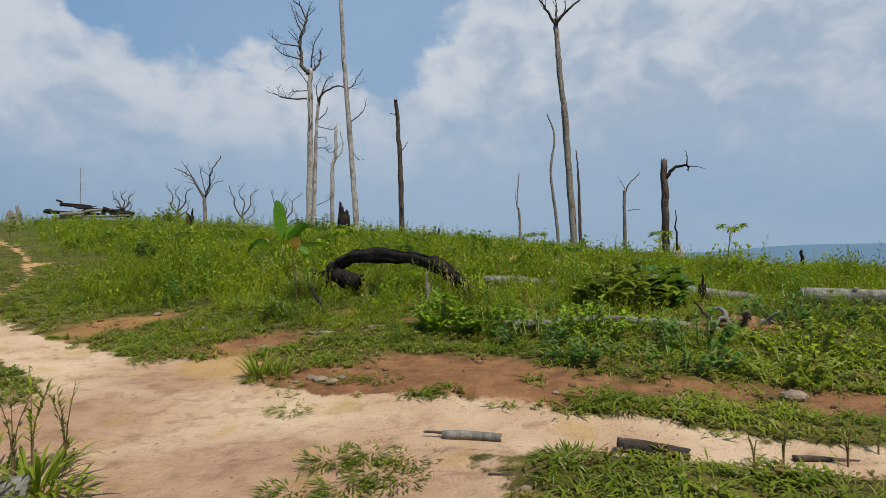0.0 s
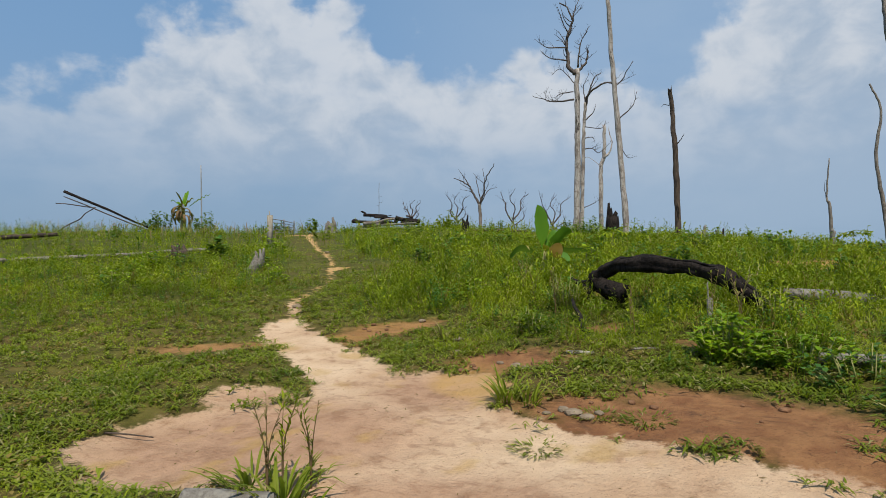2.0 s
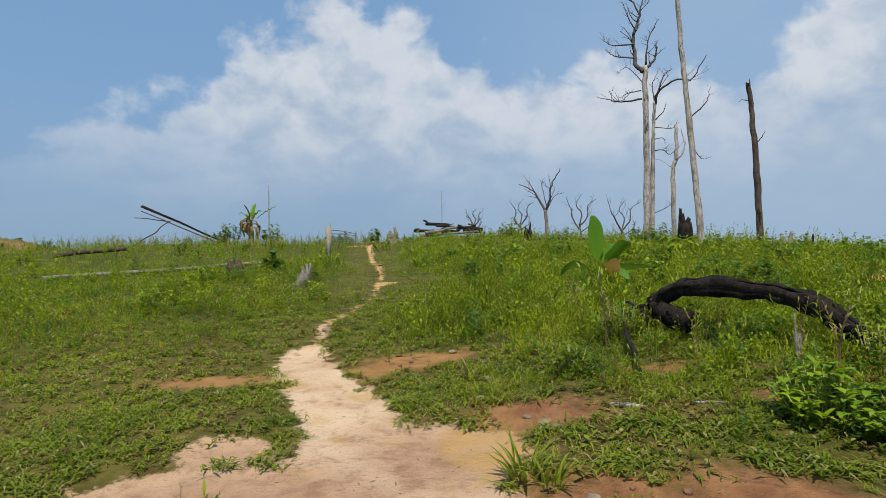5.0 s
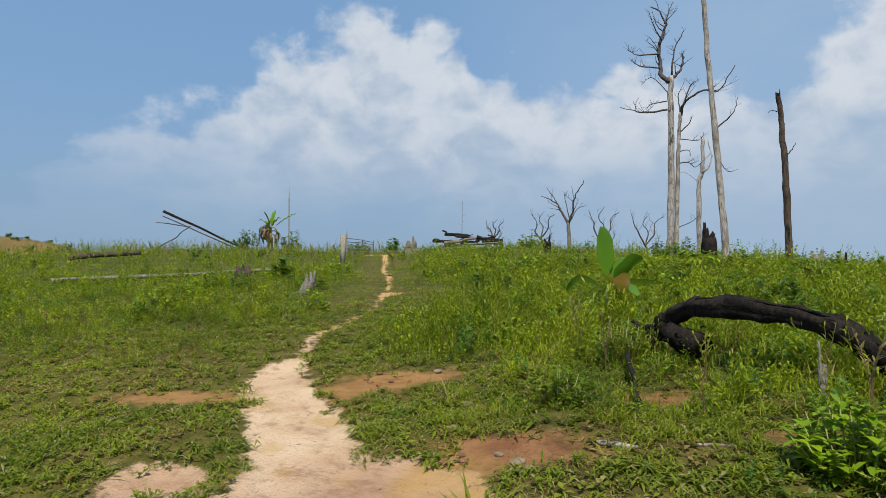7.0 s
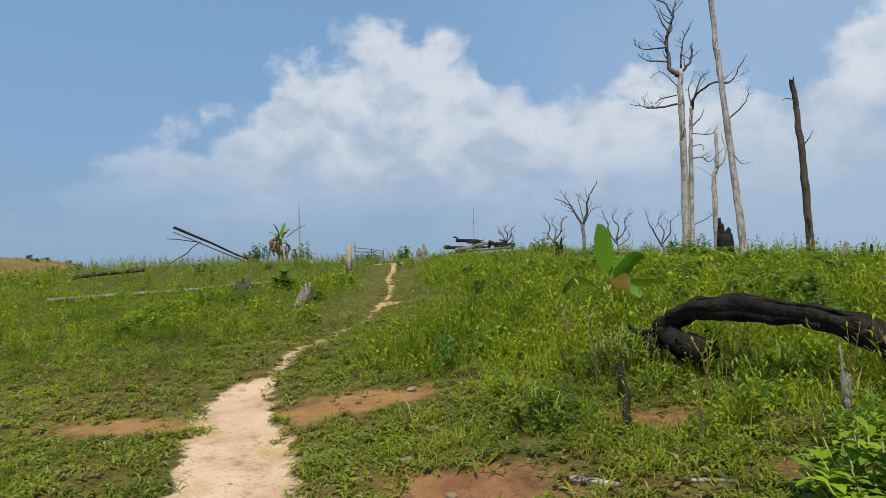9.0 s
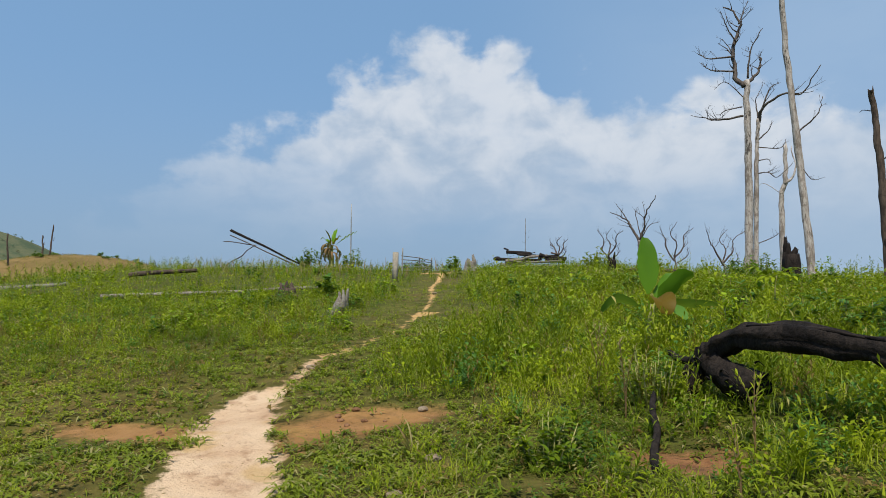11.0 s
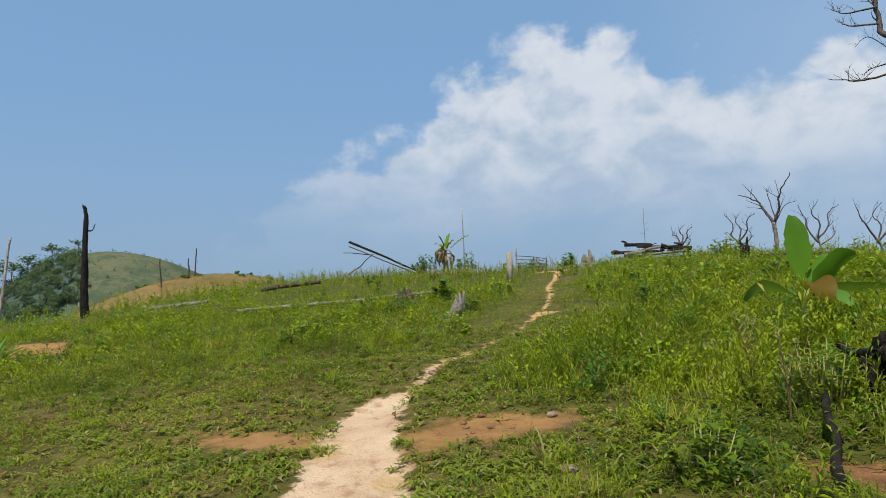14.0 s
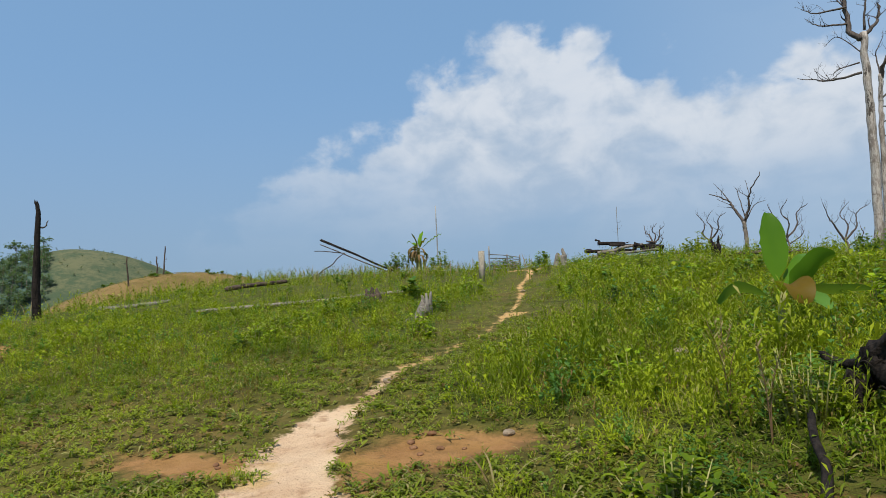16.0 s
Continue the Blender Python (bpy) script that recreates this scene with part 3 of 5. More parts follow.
# ---------------------------------------------------------------- fallen and standing wood
def charred_arch():
    x, y = -2.0, 10.4
    root = thing("charred_log", x, y, "charred black fallen trunk arching over the green weeds", "log")
    z = gz(x, y)

    def w2(p):
        return Vector((p[0] - x, p[1] - y, p[2] - z))
    main = [w2(p) for p in ((-1.90, 10.26, 1.50), (-1.86, 10.2, 1.64), (-1.64, 10.07, 1.78), (-1.35, 9.87, 1.84), (-0.79, 9.62, 1.826), (-0.42, 9.45, 1.775), (-0.086, 9.30, 1.655), (0.164, 9.19, 1.48), (0.33, 9.10, 1.32), (0.60, 8.98, 1.02))]
    bm = bmesh.new()
    n = 56
    path = spline(main, n)
    rng = random.Random(5)
    for i in range(n):
        path[i] = path[i] + Vector((0, 0, 0.022 * noise.noise(Vector((i * 0.21, 3.0, 0)))))
    tube(bm, path, [(0.098 + 0.010 * math.sin(i * 0.37) + 0.007 * math.sin(i * 1.3)) * (1.08 if i < 0.8 * n else 1.08 - 1.9 * (i / n - 0.8)) for i in range(n)], 24, 0.05, 0.17, 0.05, 5)
    part("trunk", bm, CHAR, root)
    limb("stub", root, CHAR, [w2(p) for p in ((-1.9, 10.24, 1.64), (-1.80, 10.16, 1.55), (-1.64, 10.06, 1.46), (-1.38, 9.94, 1.385))], 0.11, 0.15, 18, 18, 0.014, 8, "burnt broken limb", 0.07, 0.15, 0.05)
    limb("root", root, CHAR, [w2(p) for p in ((-1.98, 10.25, 1.6), (-2.05, 10.32, 1.56), (-2.2, 10.38, 1.56), (-2.34, 10.42, 1.62))], 0.055, 0.03, 9, 14, 0.012, 9, jag=0.05)
    limb("root", root, CHAR, [w2(p) for p in ((-2.0, 10.25, 1.5), (-2.1, 10.2, 1.25), (-2.2, 10.1, 1.0))], 0.11, 0.08, 9, 9, 0.02, 10)
    for k in range(9):
        q = w2((-1.86 + rng.uniform(-.1, .45), 10.0 + rng.uniform(-.1, .1), 1.52 + rng.uniform(-.12, .1)))
        limb("bark_flake", root, CHAR, [q, q + Vector((0.04, -0.05, 0.02)), q + Vector((0.09, -0.06, -0.02))], 0.011, 0.004, 4, 5, 0.0, 40 + k)
    for k in range(8):
        i = 12 + 5 * k
        p, q = path[i], path[min(i + 6, n - 1)]
        up = Vector((rng.uniform(-0.3, 0.3), -0.5, 0.9)).normalized() * 0.105
        bm = bmesh.new()
        tube(bm, [p + up, p.lerp(q, 0.5) + up * 1.12, q + up * 0.9], [0.012, 0.025, 0.008], 5, 0.2, seed=k)
        part("bark_flake", bm, CHAR, root, "lifted burnt bark flake")


def fallen_log(name, a, b, r, label, mat=GREYWOOD, seed=0, lift=0.7, r2=None, bend=0.15, za=0.0, zb=0.0, category="log", group="", jag=0.05):
    """A log lying from a to b on the ground."""
    rng = random.Random(seed)
    ax, ay = a
    bx, by = b
    root = thing(name, ax, ay, label, category, group)
    z0 = gz(ax, ay)
    r2 = r2 or r * 0.75
    pts = []
    for k in range(5):
        u = k / 4
        px, py = ax + (bx - ax) * u, ay + (by - ay) * u
        off = rng.uniform(-bend, bend) * r * 2 * (1 if 0 < k < 4 else 0)
        pts.append((px - ax + off, py - ay + off, gz(px, py) - z0 + (r + (r2 - r) * u) * lift + za + (zb - za) * u))
    ob, path = limb("trunk", root, mat, pts, r, r2, 14, 16, r * 0.05, seed, rough=0.04, ridge=0.08, jag=jag)
    if r > 0.1 and group != "log heap":
        for k in range(2):
            p = path[4 + 5 * k]
            d = Vector((rng.uniform(-1, 1), rng.uniform(-1, 1), 1)).normalized()
            limb("knot", root, mat, [p, p + d * r * 0.9, p + d * r * 1.5], r * 0.35, r * 0.2, 7, 5, 0.01, seed + k, jag=0.02)
    return root


def stump(name, x, y, h, r, label, mat, seed=0, prongs=3, group="stumps", lean=(0, 0), hollow=True):
    """A broken tree stump: flared foot, split jagged top made of prongs."""
    rng = random.Random(seed)
    root = thing(name, x, y, label, "stump", group)
    bm = bmesh.new()
    pts = [Vector((lean[0] * u, lean[1] * u, -0.15 + (h * 0.62 + 0.15) * u)) for u in (0, 0.15, 0.35, 0.6, 0.8, 1)]
    tube(bm, pts, [r * 1.35, r * 1.18, r * 1.02, r * 0.95, r * 0.92, r * 0.85], 14, 0.06, 0.12, h * 0.08, seed)
    part("foot", bm, mat, root)
    for k in range(prongs):
        a = 2 * math.pi * (k + rng.uniform(-0.2, 0.2)) / prongs + seed
        c = Vector((math.cos(a), math.sin(a), 0)) * r * 0.55 + Vector((lean[0], lean[1], 0))
        hh = h * (1.0 if k == 0 else rng.uniform(0.72, 0.95))
        p = [c * 0.9 + Vector((0, 0, h * 0.3)), c + Vector((0, 0, h * 0.6)), c * 1.02 + Vector((rng.uniform(-.3, .3) * r, 0, hh))]
        limb("splinter", root, mat, p, r * 0.5, r * 0.16, 8, 9, r * 0.05, seed * 7 + k, jag=r * 0.12)
    for k in range(4):
        a = rng.uniform(0, 6.28)
        d = Vector((math.cos(a), math.sin(a), 0))
        limb("root", root, mat, [d * r * 0.6 + Vector((0, 0, h * 0.18)), d * r * 1.5 + Vector((0, 0, 0.03)), d * r * 2.2 + Vector((0, 0, -0.12))], r * 0.3, r * 0.1, 7, 7, 0.0, seed * 9 + k)
    return root


def snag(name, x, y, h, r, label, mat, seed, lean=0.0, twig=0, group="standing snags", top=0.6):
    """A standing dead pole with a broken top."""
    rng = random.Random(seed)
    root = thing(name, x, y, label, "dead tree", group, turn=math.degrees(math.atan2(-x, y)))
    pts = [(0, 0, -0.3)] + [(lean * u + rng.uniform(-1, 1) * r * 0.5, 0, h * u) for u in (0.2, 0.45, 0.7, 0.9, 1.0)]
    ob, path = limb("trunk", root, mat, pts, r, r * top, 11, 22, r * 0.1, seed, jag=h * 0.025, ridge=0.1)
    for k in range(twig):
        p = path[int(rng.uniform(9, 19))]
        s = rng.choice((-1, 1))
        limb("branch", root, TWIG, [p, p + Vector((s * h * 0.05, 0, 0.01)), p + Vector((s * h * 0.075, 0, h * 0.06))], r * 0.3, r * 0.1, 5, 7, 0.02, seed + k)
    return root


charred_arch()

# tall dead trees on the crest
dead_tree("dead_tree", -8.8, 38.8, "tall dead tree with pale trunk and dark forked crown", 0.0171, [(6, 110), (7, 330), (4, 480), (4, 620)],
          [(0.22, [(-3, 600), (-28, 645), (-30, 730), (-14, 820), (-60, 895)]), (0.07, [(-16, 810), (-5, 850), (10, 900)]), (0.07, [(-24, 750), (-50, 800), (-68, 850)]),
           (0.08, [(-30, 705), (-105, 715), (-145, 745)]), (0.08, [(-30, 655), (-95, 670), (-130, 700)]), (0.16, [(-3, 600), (35, 645), (46, 705)]), (0.09, [(8, 625), (16, 705), (50, 775)]),
           (0.10, [(-6, 505), (-85, 510), (-165, 548)]), (0.06, [(-8, 535), (-60, 530), (-75, 515)]), (0.05, [(0, 560), (-55, 620), (-90, 600)])], 0.215, 0.14, PALEBARK, TWIG, 3, twig=4, lean=0.022)
dead_tree("dead_tree", -8.6, 39.6, "slender dead tree with pale trunk and spreading dark limbs", 0.0175, [(5, 110), (12, 300), (18, 410), (25, 490)],
          [(0.13, [(22, 470), (40, 520), (100, 545), (140, 535), (190, 600)]), (0.08, [(25, 485), (55, 575), (85, 600)]), (0.07, [(18, 420), (50, 450), (62, 475)]), (0.05, [(12, 355), (48, 360), (55, 340)]),
           (0.06, [(10, 315), (45, 315), (70, 295), (115, 335)]), (0.05, [(20, 400), (80, 395), (100, 425)]), (0.06, [(24, 490), (20, 560), (40, 610)]), (0.05, [(5, 95), (50, 115), (70, 130)])], 0.15, 0.09, PALEBARK, TWIG, 4)
dead_tree("dead_tree", -8.0, 43.3, "thin dead tree with a broken forked top", 0.0194, [(0, 100), (2, 240), (14, 290), (18, 400)],
          [(0.13, [(12, 280), (42, 315), (34, 400)]), (0.04, [(3, 250), (-40, 290), (-60, 285)])], 0.16, 0.1, PALEBARK, PALEBARK, 5, twig=0, jag=0.3)
dead_tree("dead_tree", -4.25, 29.6, "very tall bare dead trunk, pale grey, leaning slightly", 0.0131, [(-8, 140), (-18, 310), (-32, 550), (-44, 740), (-48, 890), (-52, 1090)],
          [(0.05, [(-20, 440), (30, 485), (42, 535)]), (0.03, [(-12, 330), (10, 300), (40, 305)])], 0.155, 0.075, PALEBARK, TWIG, 6, twig=1, jag=0.3)
dead_tree("dead_tree", -2.02, 29.9, "burnt black snag with a split broken top", 0.0134, [(-3, 120), (-7, 300), (-15, 440), (-20, 535)],
          [(0.05, [(-10, 330), (8, 345), (22, 370)]), (0.03, [(-24, 470), (-40, 475), (-50, 468)])], 0.15, 0.085, SNAG, CHAR, 7, twig=0, jag=0.25, lean=0.008)
dead_tree("dead_tree", -28.0, 70.3, "pale dead tree with a bare forked crown", 0.0325, [(0, 60), (-2, 110), (-3, 145)],
          [(0.24, [(-3, 140), (-30, 195), (-48, 225), (-100, 255)]), (0.10, [(-40, 215), (-60, 250), (-85, 287)]), (0.10, [(2, 160), (-12, 230), (-18, 265)]), (0.23, [(-2, 140), (14, 190), (22, 235), (58, 292)]),
           (0.10, [(6, 155), (32, 200), (68, 212)]), (0.07, [(20, 225), (15, 260), (10, 285)])], 0.24, 0.18, DARKBARK, TWIG, 8, twig=1, lift=3.0)
for k, (tx, ty, s) in enumerate(((-23.5, 53.0, 0.020), (-17.8, 53.1, 0.024), (-13.8, 52.2, 0.022), (-26.8, 50.0, 0.014))):
    dead_tree("dead_shrub", tx, ty, "small grey dead shrub with crooked bare branches", s, [(3, 40), (-4, 80)],
              [(0.11, [(-2, 60), (-30, 100 + 9 * k), (-22 - 9 * k, 140), (-50, 185)]), (0.11, [(-3, 70), (28, 110), (30, 150), (62, 175)]), (0.09, [(-3, 75), (6, 120), (-12, 150), (2 + 6 * k, 190)]), (0.08, [(0, 50), (40, 80), (38, 110)])],
              0.09, 0.06, DARKBARK, TWIG, 20 + k, "dead shrubs on the ridge", twig=2)
dead_tree("dead_tree", 7.8, 35.1, "tall straight dead tree, grey-brown, forked at the top", 0.018, [(-14, 270), (-27, 500), (-42, 650), (-48, 790)],
          [(0.15, [(-48, 780), (-84, 830), (-107, 860)]), (0.15, [(-46, 785), (-20, 810), (18, 832), (53, 860)]), (0.12, [(-48, 790), (-45, 830), (-49, 875)])], 0.22, 0.13, DARKBARK, TWIG, 9)
dead_tree("dead_tree", 7.37, 37.3, "thin crooked dead pole", 0.019, [(-13, 155), (-27, 295), (-13, 415), (-35, 490)], [], 0.11, 0.04, DARKBARK, TWIG, 10, twig=0)
dead_tree("dead_tree", 8.16, 35.1, "thin burnt upright pole", 0.018, [(-3, 150), (-5, 275), (-10, 365)], [], 0.12, 0.03, SNAG, TWIG, 11, twig=0)
dead_tree("dead_tree", 5.43, 41.6, "thin dead pole with a bent tip", 0.021, [(-2, 160), (-9, 190), (0, 300)], [(0.03, [(-8, 190), (-14, 215), (-10, 240)])], 0.11, 0.03, DARKBARK, TWIG, 12, twig=0)
dead_tree("dead_tree", 9.41, 30.6, "small dead tree with a bent broken top", 0.016, [(-2, 200), (2, 225)],
          [(0.07, [(2, 220), (12, 245), (50, 285)]), (0.04, [(8, 160), (30, 165), (55, 162)]), (0.03, [(2, 230), (-12, 255), (-22, 270)])], 0.10, 0.07, DARKBARK, TWIG, 13, twig=0)
dead_tree("dead_tree", 9.45, 25.3, "charred dead trunk with a hooked side limb", 0.0137, [(3, 165), (0, 320)],
          [(0.13, [(5, 265), (30, 298), (68, 303), (72, 285)]), (0.04, [(68, 300), (95, 298), (125, 290)]), (0.05, [(66, 300), (68, 325), (64, 348)]), (0.09, [(34, -10), (32, 90), (30, 165)])], 0.165, 0.13, SNAG, CHAR, 14, twig=0, jag=0.25)
stump("burnt_stump", -4.75, 28.6, 1.75, 0.31, "tall charred black stump with a hollow split top", CHAR, 3, 4)
stump("pale_stump", 9.75, 24.8, 0.95, 0.22, "short pale broken stump", PALEBARK, 5, 2)
stump("burnt_stump", -16.3, 38.4, 1.2, 0.26, "small black burnt stump", CHAR, 6, 2)
fallen_log("fallen_log", (-16.0, 38.6), (-12.4, 40.0), 0.13, "dark burnt log lying in the grass on the ridge", SNAG, 31)
stump("split_stump", -30.2, 41.9, 1.3, 0.52, "pale brown stump split into two prongs", GREYWOOD, 7, 3)
stump("grey_stump", -13.4, 14.85, 0.78, 0.19, "grey leaning broken stump in the grass", GREYWOOD, 8, 3, lean=(0.3, 0.1))
stump("dark_stump", -19.6, 17.5, 0.6, 0.34, "low dark weathered stump among weeds", SNAG, 9, 3)
stump("small_grey_stump", -0.23, 8.75, 0.5, 0.034, "thin pale grey cut sapling stump", GREYWOOD, 10, 1)
stump("burnt_stump", 3.95, 9.1, 0.42, 0.07, "thin charred stub among the weeds", CHAR, 11, 1)
stump("grey_stump", -1.0, 27.5, 0.75, 0.28, "low grey stump in weeds on the ridge", GREYWOOD, 12, 3)
stump("burnt_stump", -0.3, 28.2, 0.7, 0.2, "low burnt stump in weeds on the ridge", CHAR, 13, 3)
fallen_log("charred_limb", (-1.62, 8.3), (-2.05, 9.3), 0.034, "crumbling charred limb leaning up out of the weeds", CHAR, 15, 0.5, za=-0.02, zb=0.25, bend=0.25, r2=0.02)
snag("dead_post", 10.3, 17.15, 0.72, 0.06, "short burnt post on the slope", CHAR, 17, 0.02)
snag("bare_sapling", -32.3, 53.0, 5.2, 0.032, "thin bare sapling standing behind the log heap", GREYWOOD, 18, 0.1, 3)
snag("dead_post", 3.5, 27.0, 0.85, 0.10, "short grey dead post", GREYWOOD, 14, 0.0)

# burnt log heap on the crest
for k, (a, b, r, za, zb, mat) in enumerate((
        ((-29.7, 46.2), (-25.0, 46.9), 0.15, 1.35, 0.75, CHAR), ((-30.0, 45.6), (-27.6, 46.0), 0.19, 0.75, 0.65, CHAR), ((-28.6, 46.4), (-25.6, 46.2), 0.2, 0.25, 0.95, DARKBARK),
        ((-29.6, 45.2), (-24.2, 46.0), 0.16, 0.25, 0.45, GREYWOOD), ((-26.2, 45.9), (-24.4, 46.9), 0.2, 0.9, 0.3, CHAR), ((-29.2, 44.6), (-22.0, 45.8), 0.12, 0.05, 0.1, GREYWOOD),
        ((-26.4, 46.3), (-25.5, 46.6), 0.14, 0.55, 1.15, SNAG), ((-28.3, 45.4), (-26.9, 46.4), 0.07, 0.5, 1.3, CHAR), ((-27.4, 45.3), (-24.9, 45.6), 0.09, 0.35, 0.85, CHAR), ((-30.2, 46.6), (-28.2, 46.9), 0.08, 1.75, 1.15, CHAR))):
    fallen_log("burnt_log" if mat is CHAR else "heap_log", a, b, r * 0.95, "burnt black log in a heap on the ridge" if mat is CHAR else "grey weathered log in a heap on the ridge", mat, 40 + k, 0.9, za=za, zb=zb, group="log heap", bend=3.2, r2=r * 0.45)

# logs lying in the weeds
fallen_log("fallen_log", (0.7, 10.75), (3.4, 10.95), 0.085, "long grey fallen log half buried in weeds", GREYWOOD, 60, 1.0, bend=0.6)
fallen_log("fallen_log", (0.7, 7.15), (3.0, 7.3), 0.055, "grey weathered log in the weeds", GREYWOOD, 61, 1.3, bend=0.8)
fallen_log("fallen_log", (5.45, 9.1), (7.6, 8.3), 0.13, "thick pale grey fallen log", GREYWOOD, 63, 1.1)
fallen_log("fallen_log", (3.85, 9.9), (4.9, 9.3), 0.10, "short grey log lying in weeds", GREYWOOD, 64)
fallen_log("fallen_log", (11.2, 16.5), (12.8, 15.5), 0.14, "dark fallen log on the slope", SNAG, 65, za=0.1, zb=0.4)
fallen_log("fallen_log", (-30.4, 15.8), (-29.1, 18.6), 0.12, "dark burnt log in the grass", SNAG, 66, za=0.2, zb=0.4, bend=1.2)
fallen_log("fallen_log", (-23.3, 12.2), (-20.9, 20.4), 0.10, "long grey log lying across the grass", DARKBARK, 67, za=0.03, zb=0.05, bend=1.6)
fallen_log("fallen_log", (-32.0, 10.5), (-30.2, 13.2), 0.12, "pale grey log in the grass", GREYWOOD, 68)
fallen_log("fallen_log", (4.1, 27.2), (5.4, 27.4), 0.09, "dark log end on the ridge", SNAG, 69, za=0.25, zb=0.45)
# long burnt poles leaning together
fallen_log("burnt_pole", (-42.8, 34.9), (-49.0, 31.3), 0.07, "long burnt pole propped over the grass", CHAR, 70, za=0.1, zb=3.35, group="propped poles", r2=0.12, bend=0.6)
fallen_log("burnt_pole", (-42.6, 34.3), (-48.4, 30.9), 0.05, "long thin burnt pole lying against another", SNAG, 71, za=0.05, zb=2.85, group="propped poles", bend=0.6)
fallen_log("burnt_pole", (-46.4, 32.2), (-48.9, 30.6), 0.045, "thin burnt side pole", SNAG, 73, za=1.95, zb=2.35, group="propped poles", bend=0.8)
fallen_log("burnt_pole", (-48.4, 30.4), (-46.5, 32.3), 0.05, "short bent burnt prop under the long pole", SNAG, 72, za=0.0, zb=2.0, group="propped poles", bend=1.5)

# standing snags away to the side
snag("burnt_snag", -32.2, 8.2, 5.3, 0.17, "tall charred black trunk with a broken side branch", CHAR, 80, -0.1, 1, top=0.4)
snag("pale_pole", -42.4, 5.1, 5.9, 0.09, "pale dead pole standing in the grass", PALEBARK, 81, 0.5, 1)
snag("pale_pole", -45.4, 4.7, 4.0, 0.08, "short pale dead pole with stub branches", PALEBARK, 82, -0.3, 2)

# fence post, rails and the lone pole
def fence_post():
    root = thing("fence_post", -23.2, 26.7, "grey squared wooden gate post beside the path", "post")
    bm = bmesh.new()
    bmesh.ops.create_cube(bm, size=1)
    bmesh.ops.transform(bm, matrix=Matrix.Translation((0, 0, 0.67)) @ Matrix.Diagonal((0.26, 0.22, 1.94, 1)), verts=bm.verts)
    bmesh.ops.bevel(bm, geom=bm.edges[:], offset=0.02, segments=2, affect="EDGES")
    for v in bm.verts:
        v.co.x += 0.012 * math.sin(9 * v.co.z) + (0.04 if v.co.z > 1 and v.co.x > 0 else 0) * 0.5
    part("shaft", bm, POSTWOOD, root)


def fence():
    ax, ay, bx, by = -27.6, 31.6, -30.5, 37.6
    root = thing("rail_fence", ax, ay, "old grey fence of thin rails on short posts", "fence")
    z0 = gz(ax, ay)
    for u, h in ((0, 1.85), (0.55, 1.25), (1.0, 1.15)):
        px, py = (bx - ax) * u, (by - ay) * u
        g = gz(ax + px, ay + py) - z0
        limb("post", root, RAIL, [(px, py, g - 0.3), (px, py, g + h * 0.5), (px, py, g + h)], 0.05, 0.045, 8, 6, 0.005, int(u * 9))
    for k in range(5):
        h = 0.35 + 0.25 * k
        limb("rail", root, RAIL, [(-0.1, 0, h), ((bx - ax) * 0.5, (by - ay) * 0.5, gz((ax + bx) / 2, (ay + by) / 2) - z0 + h * 0.85), (bx - ax, by - ay, gz(bx, by) - z0 + h * 0.7)], 0.03, 0.028, 6, 8, 0.008, k)


def lone_pole():
    root = thing("metal_pole", -44.6, 41.4, "thin grey metal pole on the ridge", "pole")
    limb("shaft", root, METAL, [(0, 0, -0.3), (0, 0, 3.0), (-0.05, 0, 6.5)], 0.075, 0.05, 8, 6, 0.0, 1)
    bm = bmesh.new()
    tube(bm, [Vector((0, 0, -0.1)), Vector((0, 0, 0.55))], [0.3, 0.26], 10, 0.05, seed=2)
    part("footing", bm, STONE, root, "pale rough footing")


fence_post()
fence()
lone_pole()


# ---------------------------------------------------------------- plants that stand out singly
def blade_sheet(bm, base, heading, lift, length, width, droop, fold=0.25, n=9, rag=0.0, rng=None, petiole=0.0, roll=0.0):
    """One long leaf: a curved, folded sheet with a mid-rib line."""
    rng = rng or random.Random(1)
    d = Vector((math.cos(heading), math.sin(heading), 0))
    side = Vector((-d.y, d.x, 0))
    level = side
    p = Vector(base)
    ang = lift
    rows = []
    for i in range(n + 1):
        u = i / n
        wd = width * (math.sin(math.pi * min(1, 0.06 + u * 0.97)) ** 0.6) * (1 - 0.15 * u) + 0.002
        if petiole:
            wd = width * (math.sin(math.pi * max(0, min(1, (u - petiole) / (1.02 - petiole)))) ** 0.55) + 0.012
        fwd = d * math.cos(ang) + Vector((0, 0, math.sin(ang)))
        upv = -d * math.sin(ang) + Vector((0, 0, math.cos(ang)))
        side, upv = level * math.cos(roll) + upv * math.sin(roll), upv * math.cos(roll) - level * math.sin(roll)
        jl, jr = 1 + rag * rng.uniform(-1, 0.3), 1 + rag * rng.uniform(-1, 0.3)
        rows.append([bm.verts.new(p + side * wd * 0.5 * jl + upv * wd * fold * 0.5), bm.verts.new(p), bm.verts.new(p - side * wd * 0.5 * jr + upv * wd * fold * 0.5)])
        p = p + fwd * length / n
        ang -= droop / n * (0.5 + u)
    for a, b in zip(rows, rows[1:]):
        bm.faces.new((a[0], a[1], b[1], b[0]))
        bm.faces.new((a[1], a[2], b[2], b[1]))


